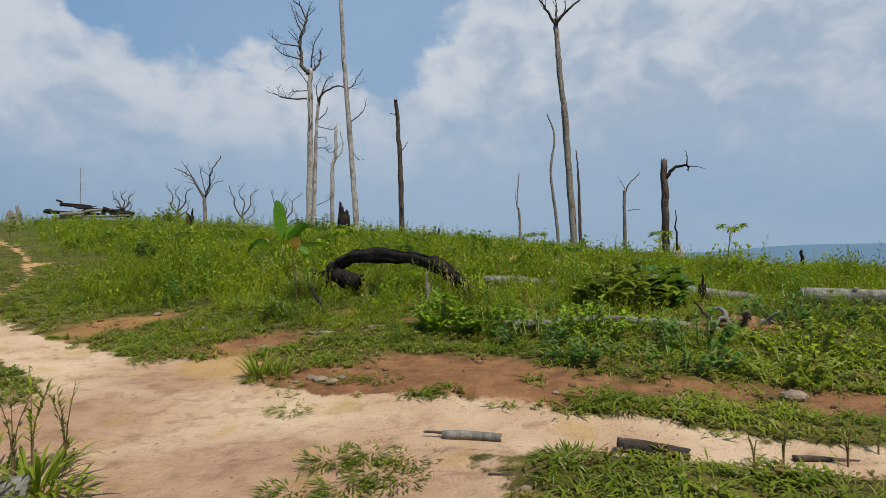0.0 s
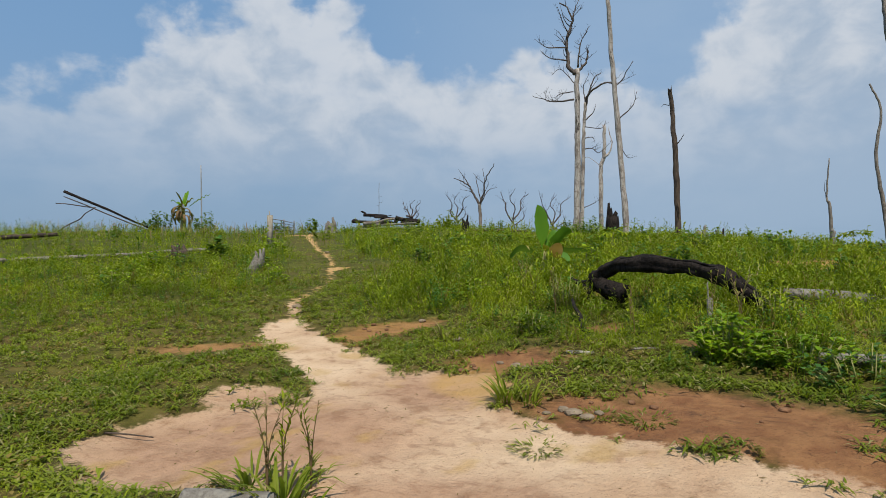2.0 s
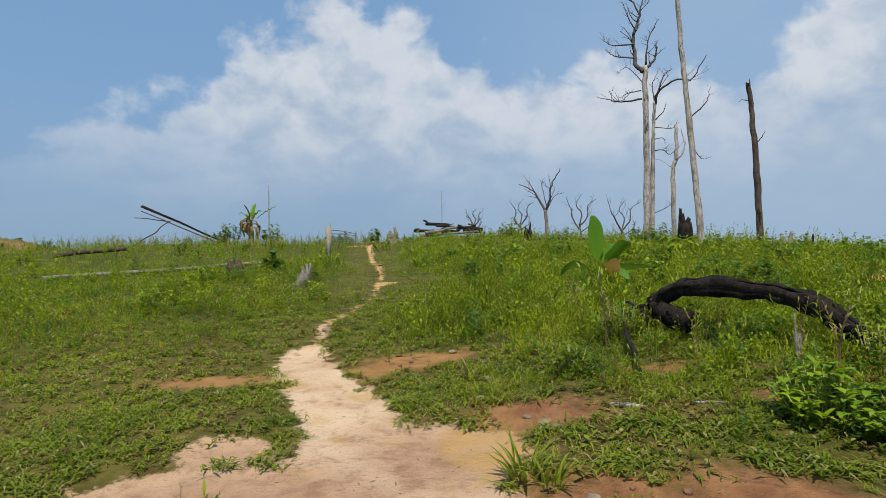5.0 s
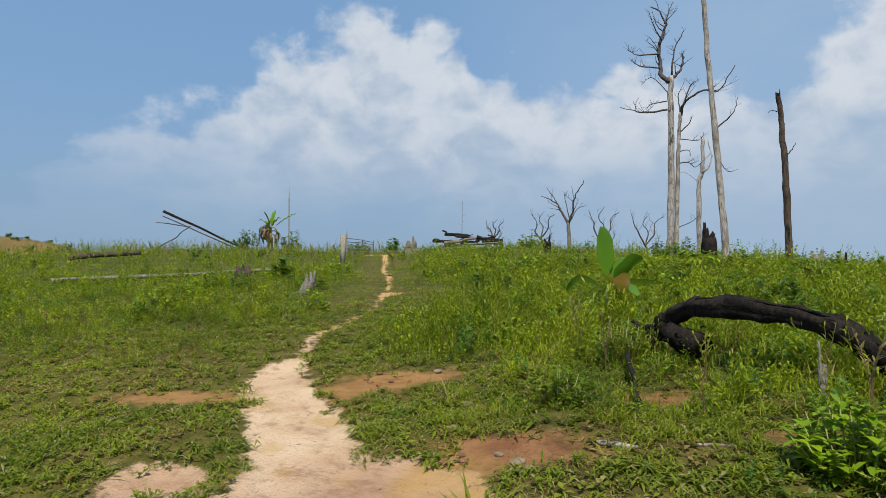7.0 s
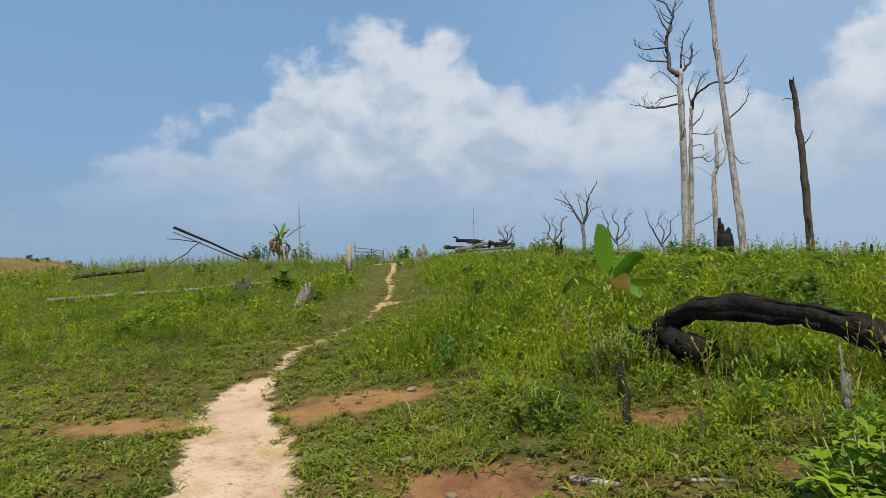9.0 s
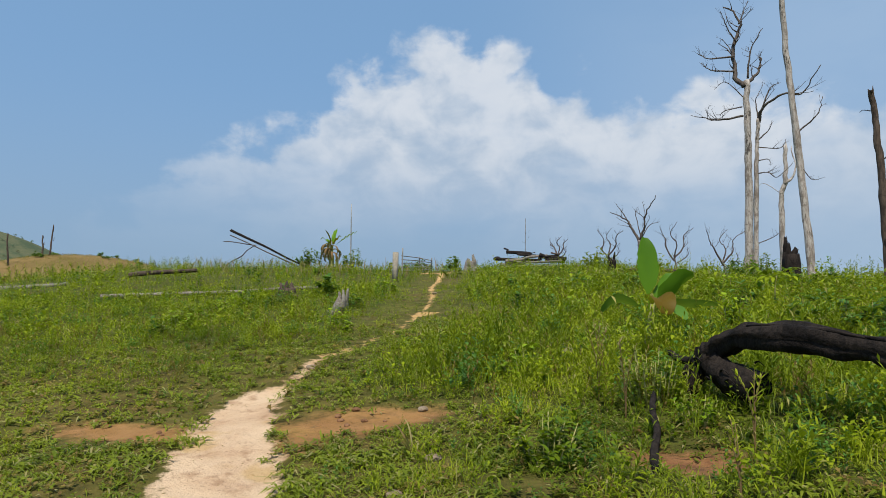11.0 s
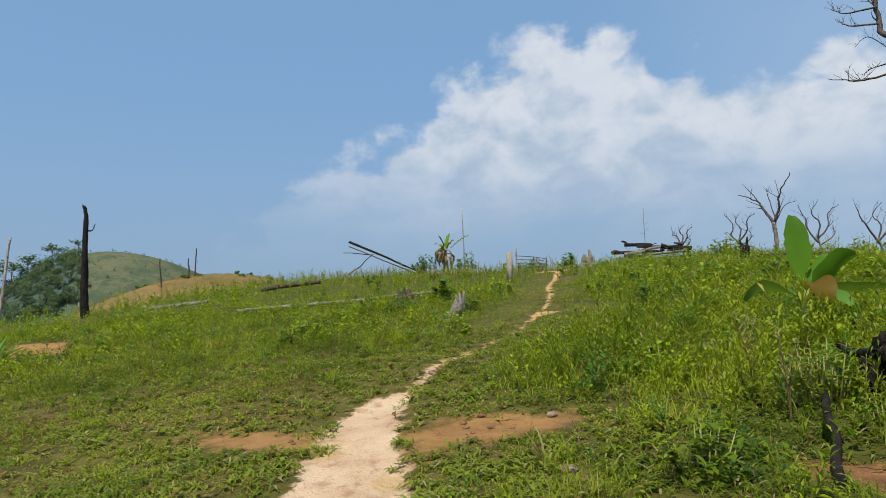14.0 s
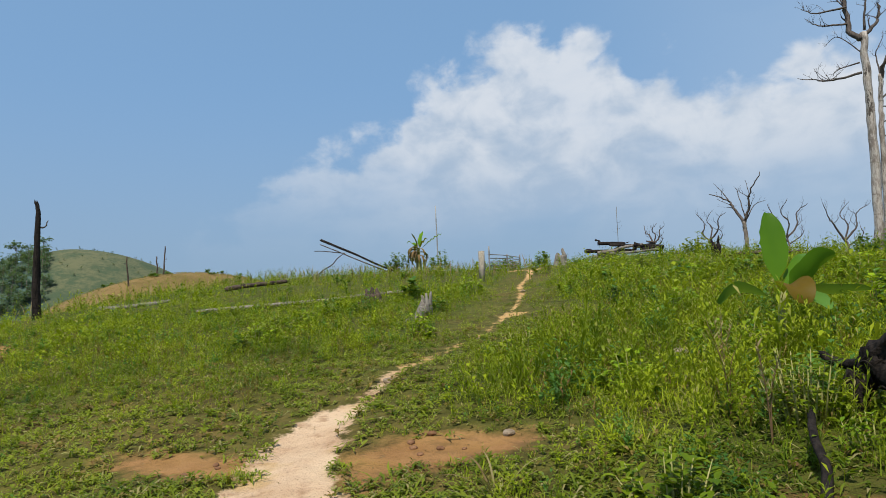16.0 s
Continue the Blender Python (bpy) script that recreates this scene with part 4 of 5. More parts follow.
def banana_plant(x, y, h, label, leaves, seed, stems=1, dead=0):
    rng = random.Random(seed)
    root = thing("banana_plant", x, y, label, "plant")
    for s in range(stems):
        ox, oy = (rng.uniform(-0.5, 0.5), rng.uniform(-0.3, 0.3)) if s else (0, 0)
        hh = h * (1 if s == 0 else rng.uniform(0.5, 0.85))
        limb("stem", root, STALK, [(ox, oy, -0.1), (ox, oy, hh * 0.25), (ox + 0.05, oy, hh * 0.5)], 0.042 * h, 0.022 * h, 9, 7, 0.0, seed + s)
    for k, (hd, lift, ln, wd, dr, mat, *turn) in enumerate(leaves):
        bm = bmesh.new()
        hr = radians(hd)
        zb = h * 0.43
        blade_sheet(bm, (0.04 * math.cos(hr), 0.04 * math.sin(hr), zb), hr, radians(lift), ln * h, wd * h, radians(dr), 0.3, 14, 0.10, rng, 0.2, radians(turn[0]) if turn else 0.0)
        for v in bm.verts:
            v.co.z += 0.02 * h * math.sin(7 * v.co.x + 11 * v.co.y + 9 * v.co.z)
        part("leaf", bm, mat, root, "yellowing leaf" if mat is YELLOW_LEAF else "")
    for k in range(dead):
        bm = bmesh.new()
        a = rng.uniform(0, 6.28)
        blade_sheet(bm, (rng.uniform(-.3, .3), rng.uniform(-.2, .2), h * rng.uniform(0.3, 0.55)), a, radians(20), h * 0.4, h * 0.07, radians(220), 0.4, 9, 0.3, rng)
        part("dead_leaf", bm, DEADLEAF, root, "dry brown hanging leaf")
    return root


banana_plant(-3.42, 12.6, 1.3, "young banana plant with broad leaves, one yellowing", [
    (125, 88, 0.80, 0.225, 18, BANANA_LEAF), (26, 56, 0.58, 0.22, 40, BANANA_LEAF, -55), (312, 50, 0.56, 0.26, 165, YELLOW_LEAF), (8, 14, 0.66, 0.15, 30, DARKLEAF, -35), (200, 30, 0.52, 0.17, 90, DARKLEAF, 35), (335, 8, 0.5, 0.18, 50, DARKLEAF),
    (60, 66, .6, .2, 60, BANANA_LEAF)], 1)
banana_plant(-41.9, 37.0, 4.2, "clump of banana plants with tattered and dry leaves", [
    (50, 42, 0.62, 0.11, 18, BANANA_LEAF), (110, 80, 0.46, 0.10, 35, BANANA_LEAF), (200, 70, 0.36, 0.10, 90, BANANA_LEAF), (260, 80, 0.42, 0.08, 30, YELLOW_LEAF), (20, 70, 0.35, 0.09, 60, YELLOW_LEAF)], 2, 6, 22)


def palmate_plant(x, y, h, label, seed, leaves=9, spread=0.28, mat=HERB):
    """A thin stem with a crown of finger-leaved fronds."""
    rng = random.Random(seed)
    root = thing("seedling_tree", x, y, label, "plant", "seedling trees")
    ob, path = limb("stem", root, STALK, [(0, 0, -0.05), (0.02 * h, 0, h * 0.5), (0.08 * h, 0, h)], 0.012 + 0.008 * h, 0.008, 6, 8, 0.008, seed)
    bm = bmesh.new()
    for k in range(leaves):
        a = 6.28 * k / leaves + rng.uniform(-0.3, 0.3)
        tip = path[-1] + Vector((math.cos(a), math.sin(a), rng.uniform(-0.2, 0.5))) * spread * rng.uniform(0.5, 0.9)
        tube(bm, [path[-1 - k % 3], path[-1].lerp(tip, 0.5) + Vector((0, 0, 0.03)), tip], [0.005, 0.004, 0.003], 3, seed=k)
        for j in range(6):
            blade_sheet(bm, tip, a + (j - 2.5) * 0.55, radians(rng.uniform(-25, 20)), spread * rng.uniform(0.5, 0.75), spread * 0.2, radians(60), 0.2, 4)
    part("fronds", bm, mat, root)


palmate_plant(6.45, 13.5, 1.15, "young seedling tree with drooping finger leaves", 1)
palmate_plant(5.1, 14.1, 0.95, "young seedling tree with drooping finger leaves", 2)
palmate_plant(4.2, 27.6, 0.7, "low seedling tree on the ridge", 3, spread=0.5)
palmate_plant(-2.9, 17.5, 0.75, "low seedling tree in the weeds", 4, spread=0.4)


def leafy_bush(x, y, r, h, label, seed, n=220, leaf=0.10, mat=DARKLEAF, name="bush", group="bushes"):
    """Many stems with broad leaves of uneven height."""
    rng = random.Random(seed)
    root = thing(name, x, y, label, "bush", group)
    lf = bmesh.new()
    for k in range(max(6, n // 14)):
        st = bmesh.new()
        a, d = rng.uniform(0, 6.28), r * math.sqrt(rng.random())
        hh = h * (1 - 0.55 * (d / r) ** 2) * rng.uniform(0.6, 1.12)
        foot = Vector((math.cos(a) * d * 0.6, math.sin(a) * d * 0.6, -0.05))
        tip = Vector((math.cos(a) * d, math.sin(a) * d, hh))
        tube(st, [foot, foot.lerp(tip, 0.5) + Vector((0, 0, 0.02)), tip], [0.006 + 0.006 * h, 0.005 + .004 * h, 0.003], 4, seed=k)
        part("stem", st, STALK, root)
        for j in range(14):
            u = rng.uniform(0.25, 1.0)
            p = foot.lerp(tip, u)
            blade_sheet(lf, p, rng.uniform(0, 6.28), radians(rng.uniform(-10, 45)), leaf * rng.uniform(0.7, 1.3), leaf * rng.uniform(0.5, 0.75), radians(60), 0.25, 3)
    tagged(part("foliage", lf, mat, root), kind="stuff")
    return root


leafy_bush(0.0, 7.35, 0.42, 0.46, "dense bush of broad green leaves", 1, 640, 0.09, LIME)
leafy_bush(0.55, 7.2, 0.6, 0.3, "low bush of bright lime-green leaves", 21, 700, 0.075, LIME)
leafy_bush(2.6, 8.6, 0.75, 0.75, "dense bush with large drooping leaves", 2, 520, 0.17, CREEPER)
leafy_bush(3.3, 8.9, 0.5, 0.6, "dark bush with large leaves", 3, 240, 0.22)
leafy_bush(1.75, 6.75, 0.6, 0.42, "low bush of small bright green leaves", 4, 560, 0.075, LIME)
leafy_bush(2.7, 6.35, 0.7, 0.34, "low bush of small dark green leaves", 5, 520, 0.07, DARKLEAF)
leafy_bush(1.0, 6.6, 0.55, 0.34, "low bush of small green leaves", 6, 380, 0.065, DARKLEAF)
leafy_bush(-3.2, 12.0, 0.5, 0.5, "leafy weeds round the foot of the banana plant", 22, 420, 0.08, HERB)
leafy_bush(-3.85, 12.3, 0.45, 0.55, "leafy weeds round the foot of the banana plant", 23, 380, 0.08, LIME)
leafy_bush(-2.3, 8.0, 0.35, 0.36, "bright green leafy weed clump", 7, 260, 0.07, HERB)
leafy_bush(-21.0, 45.5, 1.2, 1.5, "bright green bush on the ridge", 8, 380, 0.28, HERB)
leafy_bush(-43.6, 36.2, 1.4, 2.0, "dark green bush by the banana clump", 9, 380, 0.3)
leafy_bush(-42.8, 40.2, 1.2, 2.0, "dark green bush on the ridge", 10, 320, 0.3)
leafy_bush(-33.0, 43.0, 1.0, 1.5, "small green bush on the ridge", 11, 260, 0.3)
leafy_bush(-34.5, 40.5, 0.9, 1.1, "small green bush on the ridge", 12, 240, 0.25)
leafy_bush(-6.0, 29.5, 0.9, 1.1, "green bush at the foot of a dead trunk", 13, 300, 0.17)
leafy_bush(-8.6, 36.5, 0.9, 1.0, "green bush at the foot of a dead trunk", 14, 260, 0.18)
leafy_bush(-19.0, 18.9, 0.5, 0.7, "broad-leaved green weed in the grass", 15, 160, 0.3)
leafy_bush(6.0, 12.0, 0.7, 0.8, "leafy green shrub on the slope", 16, 320, 0.13, HERB)
leafy_bush(4.4, 7.4, 0.8, 0.42, "low sprawling leafy weeds", 17, 420, 0.08, DARKLEAF)
leafy_bush(5.4, 6.6, 0.9, 0.4, "low sprawling leafy weeds", 18, 420, 0.08, HERB)
leafy_bush(1.35, 5.85, 0.5, 0.26, "low dark leafy weeds by the bare earth", 24, 380, 0.06, DARKLEAF)
leafy_bush(2.2, 5.6, 0.6, 0.26, "low dark leafy weeds by the bare earth", 25, 420, 0.06, DARKLEAF)
leafy_bush(3.0, 5.3, 0.6, 0.24, "low leafy weeds by the bare earth", 26, 420, 0.06, CREEPER)
leafy_bush(-2.3, 9.85, 0.32, 0.62, "slender leafy weeds beside the charred log", 27, 380, 0.055, HERB)
leafy_bush(-1.75, 9.45, 0.22, 0.3, "small leafy weeds before the charred log", 28, 220, 0.05, LIME)
leafy_bush(0.45, 8.75, 0.35, 0.5, "slender leafy weeds beside the charred log", 29, 380, 0.055, HERB)
leafy_bush(3.6, 5.9, 0.7, 0.34, "low sprawling leafy weeds", 19, 380, 0.075, HERB)
for k in range(16):
    a = radians(-76 + k * 3.6 + 1.5 * math.sin(k * 7.7))
    d = 42 + 10 * math.sin(k * 2.3) + k * 0.3
    leafy_bush(CX + d * math.sin(a), CY + d * math.cos(a), 0.7, 0.75 + 0.35 * math.sin(k * 5.1), "small weedy shrub on the skyline", 100 + k, 110, 0.2, (HERB, DARKLEAF)[k % 2], "shrub", "skyline shrubs")


def weed_clumps():
    """Rounded clumps of leafy weeds scattered over the uphill side, copied from a few grown ones."""
    rng = random.Random(44)
    kinds = [("bright green leafy weed clump on the slope", LIME, 0.09), ("dark green leafy weed clump on the slope", DARKLEAF, 0.10), ("green leafy weed clump on the slope", HERB, 0.08)]
    grown = []
    for k, (label, mat, leaf) in enumerate(kinds):
        grown.append(leafy_bush(-3.9 + 1.1 * k, 10.2 + 2.2 * k, 0.34, 0.46, label, 600 + k, 196, leaf, mat, "weed_clump", "weed clumps"))
    spots = []
    while len(spots) < 88:
        y = rng.uniform(9.5, 27)
        x = rng.uniform(-24, 6.5) * (0.4 + 0.6 * y / 27)
        p, q = np.array([x]), np.array([y])
        if float(lushness(p, q)[0]) < rng.uniform(0.2, 0.75) or float(trail_field(p, q)[0]) > -0.8 or float(blob_field(p, q, RED)[0]) > -0.3:
            continue
        if abs(y - 9.7 + 0.45 * (x + 1)) < 0.9 and -2.6 < x < 0.8 or math.hypot(x + 3.4, y - 12.3) < 0.9:
            continue
        spots.append((x, y))
        ob = copy_thing(grown[len(spots) % 3 if y > 11 else 2 * (len(spots) % 2)], pose(x, y, gz(x, y), 0, 0, rng.uniform(0, 360)))
        z = rng.uniform(0.7, 1.15) + 0.02 * y
        ob.scale = (z * rng.uniform(0.9, 1.4), z * rng.uniform(0.9, 1.4), z * rng.uniform(0.8, 1.15))


weed_clumps()


# ---------------------------------------------------------------- things lying by the track
def loose_log(name, x, y, length, r, turn, label, mat, seed, taper=0.8, nib=False):
    root = thing(name, x, y, label, "log", turn=turn, z=gz(x, y) + r * 0.75)
    limb("trunk", root, mat, [(0, 0, 0), (length * 0.33, 0.0, 0.005), (length * 0.66, 0.004, 0.0), (length, 0, -0.004)], r, r * taper, 14, 14, 0.002, seed, rough=0.03, ridge=0.05, jag=0.012)
    if nib:
        limb("splinter", root, SNAG, [(0.03, 0, r * 0.35), (-0.06, 0, r * 0.5), (-0.14, 0.0, r * 0.45)], r * 0.4, r * 0.22, 7, 6, 0.003, seed)


loose_log("short_log", -0.02, 4.15, 0.40, 0.031, -12, "short grey round log on the sandy track", GREYWOOD, 1, 1.0, True)
loose_log("dark_log", 1.1, 3.83, 0.42, 0.05, -28, "short dark weathered log beside the track", SNAG, 2, 0.8)
loose_log("bark_log", -2.95, 3.3, 0.55, 0.09, 20, "grey weathered log end beside the weeds", GREYWOOD, 3, 0.9)
loose_log("stick", 2.1, 3.62, 0.36, 0.022, -10, "dark stick on the sand", SNAG, 4, 0.5)
loose_log("stick", -0.95, 7.3, 0.5, 0.012, 25, "thin pale dry stick in the weeds", PALEBARK, 5, 0.5)
loose_log("stick", -1.6, 7.1, 0.3, 0.022, 8, "pale grey stick in the grass", PALEBARK, 6, 0.8)
loose_log("stick", 0.25, 3.55, 0.55, 0.008, -16, "thin dry stick on the sand", SNAG, 7, 0.5)
loose_log("stick", -4.9, 4.15, 0.5, 0.01, 10, "thin dry stick on the earth", SNAG, 8, 0.5)


def stone(x, y, r, label, seed, mat=STONE, flat=0.55, name="stone"):
    bm = bmesh.new()
    bmesh.ops.create_icosphere(bm, subdivisions=2, radius=r)
    for v in bm.verts:
        q = v.co * (2.2 / r)
        v.co *= 1 + 0.22 * noise.noise(q + Vector((seed * 3.1, 0, 0)))
        v.co.z *= flat
        v.co.x *= 1.25
    me = bpy.data.meshes.new(name)
    bm.to_mesh(me)
    bm.free()
    me.materials.append(mat)
    ob = new(name, me)
    ob.matrix_basis = pose(x, y, gz(x, y) + r * flat * 0.45, 0, 0, seed * 47)
    tagged(ob, label, "stone", "stones by the track")


for k, (sx, sy, sr) in enumerate(((-1.14, 5.45, .06), (-1.02, 5.38, .05), (-1.24, 5.52, .045), (-0.95, 5.5, .035), (-1.35, 5.42, .03), (-3.15, 7.75, .06), (-2.87, 7.06, .05), (-4.2, 8.75, .055),
                                  (2.73, 4.68, .09), (-2.0, 6.6, .05), (-1.86, 6.5, .04), (-2.2, 6.68, .035), (0.44, 3.33, .03), (-0.1, 5.0, .025), (0.9, 4.85, .03), (3.35, 7.0, .08), (3.6, 6.9, .06), (3.1, 6.75, .09),
                                  (-9.0, 12.9, .06), (-7.35, 9.7, .08), (-7.1, 9.75, .05), (-14.6, 20.4, .09), (-0.35, 7.35, .05), (-4.4, 12.0, .1))):
    stone(sx, sy, sr, "pale rounded stone on the earth" if sr < .07 else "larger pale flat stone on the earth", k)
crng = random.Random(77)
for k in range(46):
    bx, by, rx, ry, _ = RED[crng.choice((0, 1, 2, 4, 5, 6, 7, 12, 13))]
    stone(bx + crng.uniform(-1, 1) * rx * 0.9, by + crng.uniform(-1, 1) * ry * 0.9, crng.uniform(0.012, 0.035), "crumbled clod of red-brown clay", k + 50, CLAY, 0.7, "clod")


def root_ball():
    root = thing("root_ball", 3.5, 7.1, "upturned roots caked with red clay", "roots")
    bm = bmesh.new()
    bmesh.ops.create_icosphere(bm, subdivisions=3, radius=0.15)
    for v in bm.verts:
        v.co *= 1 + 0.5 * noise.noise(v.co * 11) + 0.5 * noise.noise(v.co * 25)
        v.co.x *= 2.0
        v.co.z = v.co.z * 0.8 + 0.08
    part("clay", bm, CLAY, root)
    for k in range(7):
        a = k * 0.95
        limb("root", root, SNAG if k % 2 else GREYWOOD, [(0.12 * math.cos(a), 0.1 * math.sin(a), 0.06), (0.3 * math.cos(a), 0.2 * math.sin(a), 0.14 + 0.06 * (k % 3)), (0.48 * math.cos(a), 0.3 * math.sin(a), 0.1 + 0.09 * (k % 4))], 0.04, 0.012, 7, 9, 0.025, k, jag=0.03)


root_ball()


def tuft(x, y, h, n, label, seed, mat=GRASS, width=0.02, spread=0.08, name="grass_tuft", group="grass tufts", lean=1.0, lo=45, hi=85):
    """A clump of arching blades."""
    rng = random.Random(seed)
    bm = bmesh.new()
    for k in range(n):
        a, d = rng.uniform(0, 6.28), spread * math.sqrt(rng.random())
        blade_sheet(bm, (math.cos(a) * d, math.sin(a) * d, -0.01), a + rng.uniform(-0.5, 0.5), radians(rng.uniform(lo, hi)), h * rng.uniform(0.6, 1.3), width * rng.uniform(0.7, 1.2), radians(rng.uniform(30, 110)) * lean, 0.3, 5)
    ob = part(name, bm, mat, None)
    ob.matrix_basis = pose(x, y, gz(x, y))
    tagged(ob, label, "grass", group, "stuff" if group == "grass mats" else "")


tuft(-1.76, 5.66, 0.28, 34, "clump of long-bladed grass at the track's edge", 1, CREEPER, 0.022, 0.1)
tuft(-1.55, 5.6, 0.2, 24, "clump of long-bladed grass at the track's edge", 2, CREEPER, 0.02, 0.08)
tuft(-2.5, 3.62, 0.34, 60, "clump of broad-bladed grass by the track", 3, CREEPER, 0.024, 0.14, lean=1.3, lo=25, hi=75)
tuft(-2.85, 3.7, 0.26, 45, "clump of broad-bladed grass by the track", 4, CREEPER, 0.022, 0.14, lean=1.3, lo=20, hi=75)
tuft(-2.3, 3.52, 0.24, 45, "clump of broad-bladed grass by the track", 5, CREEPER, 0.02, 0.16, lean=1.2, lo=10, hi=60)
tuft(-3.4, 7.8, 0.3, 10, "dry brown grass clump", 6, DRYSTALK, 0.02, 0.06)
for k, (gx, gy) in enumerate(((-1.25, 4.85), (-0.5, 3.95), (-0.75, 3.9), (-0.25, 3.85), (-0.6, 3.55), (-0.9, 3.5), (-0.3, 3.6), (-0.45, 3.7), (0.75, 3.7), (-0.95, 5.5), (-0.6, 5.45), (1.35, 4.55), (1.65, 4.5), (1.95, 4.42), (1.15, 4.75), (-7.05, 6.0), (-6.1, 5.2))):
    tuft(gx, gy, 0.065 + 0.014 * (k % 3), 190, "low mat of creeping grass on the sand", 20 + k, CREEPER, 0.009, 0.19, "creeping_grass_tuft", "grass mats", 0.7, 5, 50)


tuft(-17.6, 4.7, 0.75, 40, "large clump of broad dark blades", 60, DARKLEAF, 0.06, 0.15)


def weed_stalk(x, y, h, label, seed, mat=DRYSTALK):
    """A tall thin weed with narrow upright leaves."""
    rng = random.Random(seed)
    root = thing("weed_stalk", x, y, label, "weed", "tall weeds by the track")
    lf = bmesh.new()
    for s in range(3):
        bm = bmesh.new()
        a = rng.uniform(0, 6.28)
        pts = spline([(0, 0, -0.03), (0.03 * math.cos(a) * h, 0.03 * math.sin(a) * h, h * 0.5), (0.16 * math.cos(a) * h, 0.16 * math.sin(a) * h, h * rng.uniform(0.8, 1.05))], 9)
        tube(bm, pts, [0.006 - 0.0005 * i for i in range(9)], 5, seed=s)
        part("stem", bm, DRYSTALK, root)
        for k in range(15):
            p = pts[2 + k % 7].lerp(pts[3 + k % 6], rng.random())
            blade_sheet(lf, p, rng.uniform(0, 6.28), radians(rng.uniform(30, 65)), h * rng.uniform(0.07, 0.13), h * 0.022, radians(25), 0.3, 3)
    tagged(part("foliage", lf, mat, root), kind="stuff")


for k, (sx, sy, sh) in enumerate(((-2.6, 3.75, 0.68), (-2.68, 3.7, 0.6), (-2.45, 3.85, 0.55), (2.0, 3.55, 0.24), (2.35, 3.5, 0.26), (1.8, 3.5, 0.2), (2.6, 3.6, 0.22), (0.1, 8.4, 0.7), (-0.2, 9.1, 0.6), (-1.2, 9.0, 0.7), (-2.3, 9.3, .7), (-2.7, 9.6, .8), (-1.0, 7.9, .45), (-3.2, 10.6, .7))):
    weed_stalk(sx, sy, sh, "thin tall weed with narrow leaves and dry stem", 200 + k, (GRASS, DRYSTALK, CREEPER)[k % 3])


# ---------------------------------------------------------------- grass and weeds of the slope
G = np.random.default_rng(7)


def sample(count, r0, r1, a0=-108, a1=48):
    r = np.sqrt(G.uniform(r0 * r0, r1 * r1, count))
    a = np.radians(G.uniform(a0, a1, count))
    return CX + r * np.sin(a), CY + r * np.cos(a)


def bare(x, y):
    return np.maximum(trail_field(x, y), blob_field(x, y, RED)) + 0.13 * fbm(x, y, 0.55, 2, 1.0) + 0.10 * fbm(x, y, 1.9, 2, 1.5) + 0.06 * G.uniform(-1, 1, len(x))


def spread_out(name, protos, x, y, size, mat, label, category):
    """Many copies of small plants joined into one mesh."""
    verts, tris, base = [], [], 0
    z = ground_z(x, y)
    pick = G.integers(0, len(protos), len(x))
    for k, (pv, pf) in enumerate(protos):
        s = np.where(pick == k)[0]
        if not len(s):
            continue
        a = G.uniform(0, 6.283, len(s))
        c, sn = np.cos(a)[:, None], np.sin(a)[:, None]
        lx, ly = G.normal(0, 0.14, (2, len(s)))
        px, py, pz = (pv[:, i][None] * size[s][:, None] for i in range(3))
        wx = px * c - py * sn + pz * lx[:, None] + x[s][:, None]
        wy = px * sn + py * c + pz * ly[:, None] + y[s][:, None]
        wz = pz + z[s][:, None]
        verts.append(np.stack([wx, wy, wz], -1).reshape(-1, 3))
        tris.append((pf[None] + (np.arange(len(s)) * len(pv))[:, None, None] + base).reshape(-1, 3))
        base += len(s) * len(pv)
    return bake(name, np.concatenate(verts), [np.concatenate(tris)], mat, label, category)


def proto_blades(n, h, width, lie, spread):
    """Grass: n bent pointed blades."""
    v, f = [], []
    for k in range(n):
        a = G.uniform(0, 6.283)
        d, s = np.array([math.cos(a), math.sin(a), 0]), np.array([-math.sin(a), math.cos(a), 0])
        o = np.array([G.uniform(-1, 1), G.uniform(-1, 1), 0]) * spread
        ln, e1 = h * G.uniform(0.6, 1.25), radians(G.uniform(50, 85) - lie)
        e2 = e1 - radians(G.uniform(20, 75))
        w0 = width * G.uniform(0.7, 1.2)
        p1 = o + (d * math.cos(e1) + np.array([0, 0, math.sin(e1)])) * ln * 0.55
        p2 = p1 + (d * math.cos(e2) + np.array([0, 0, math.sin(e2)])) * ln * 0.5
        b = len(v)
        v += [o, p1 - s * w0 * 0.55, p1 + s * w0 * 0.55, p2]
        f += [(b, b + 2, b + 1), (b + 1, b + 2, b + 3)]
    return np.array(v), np.array(f)


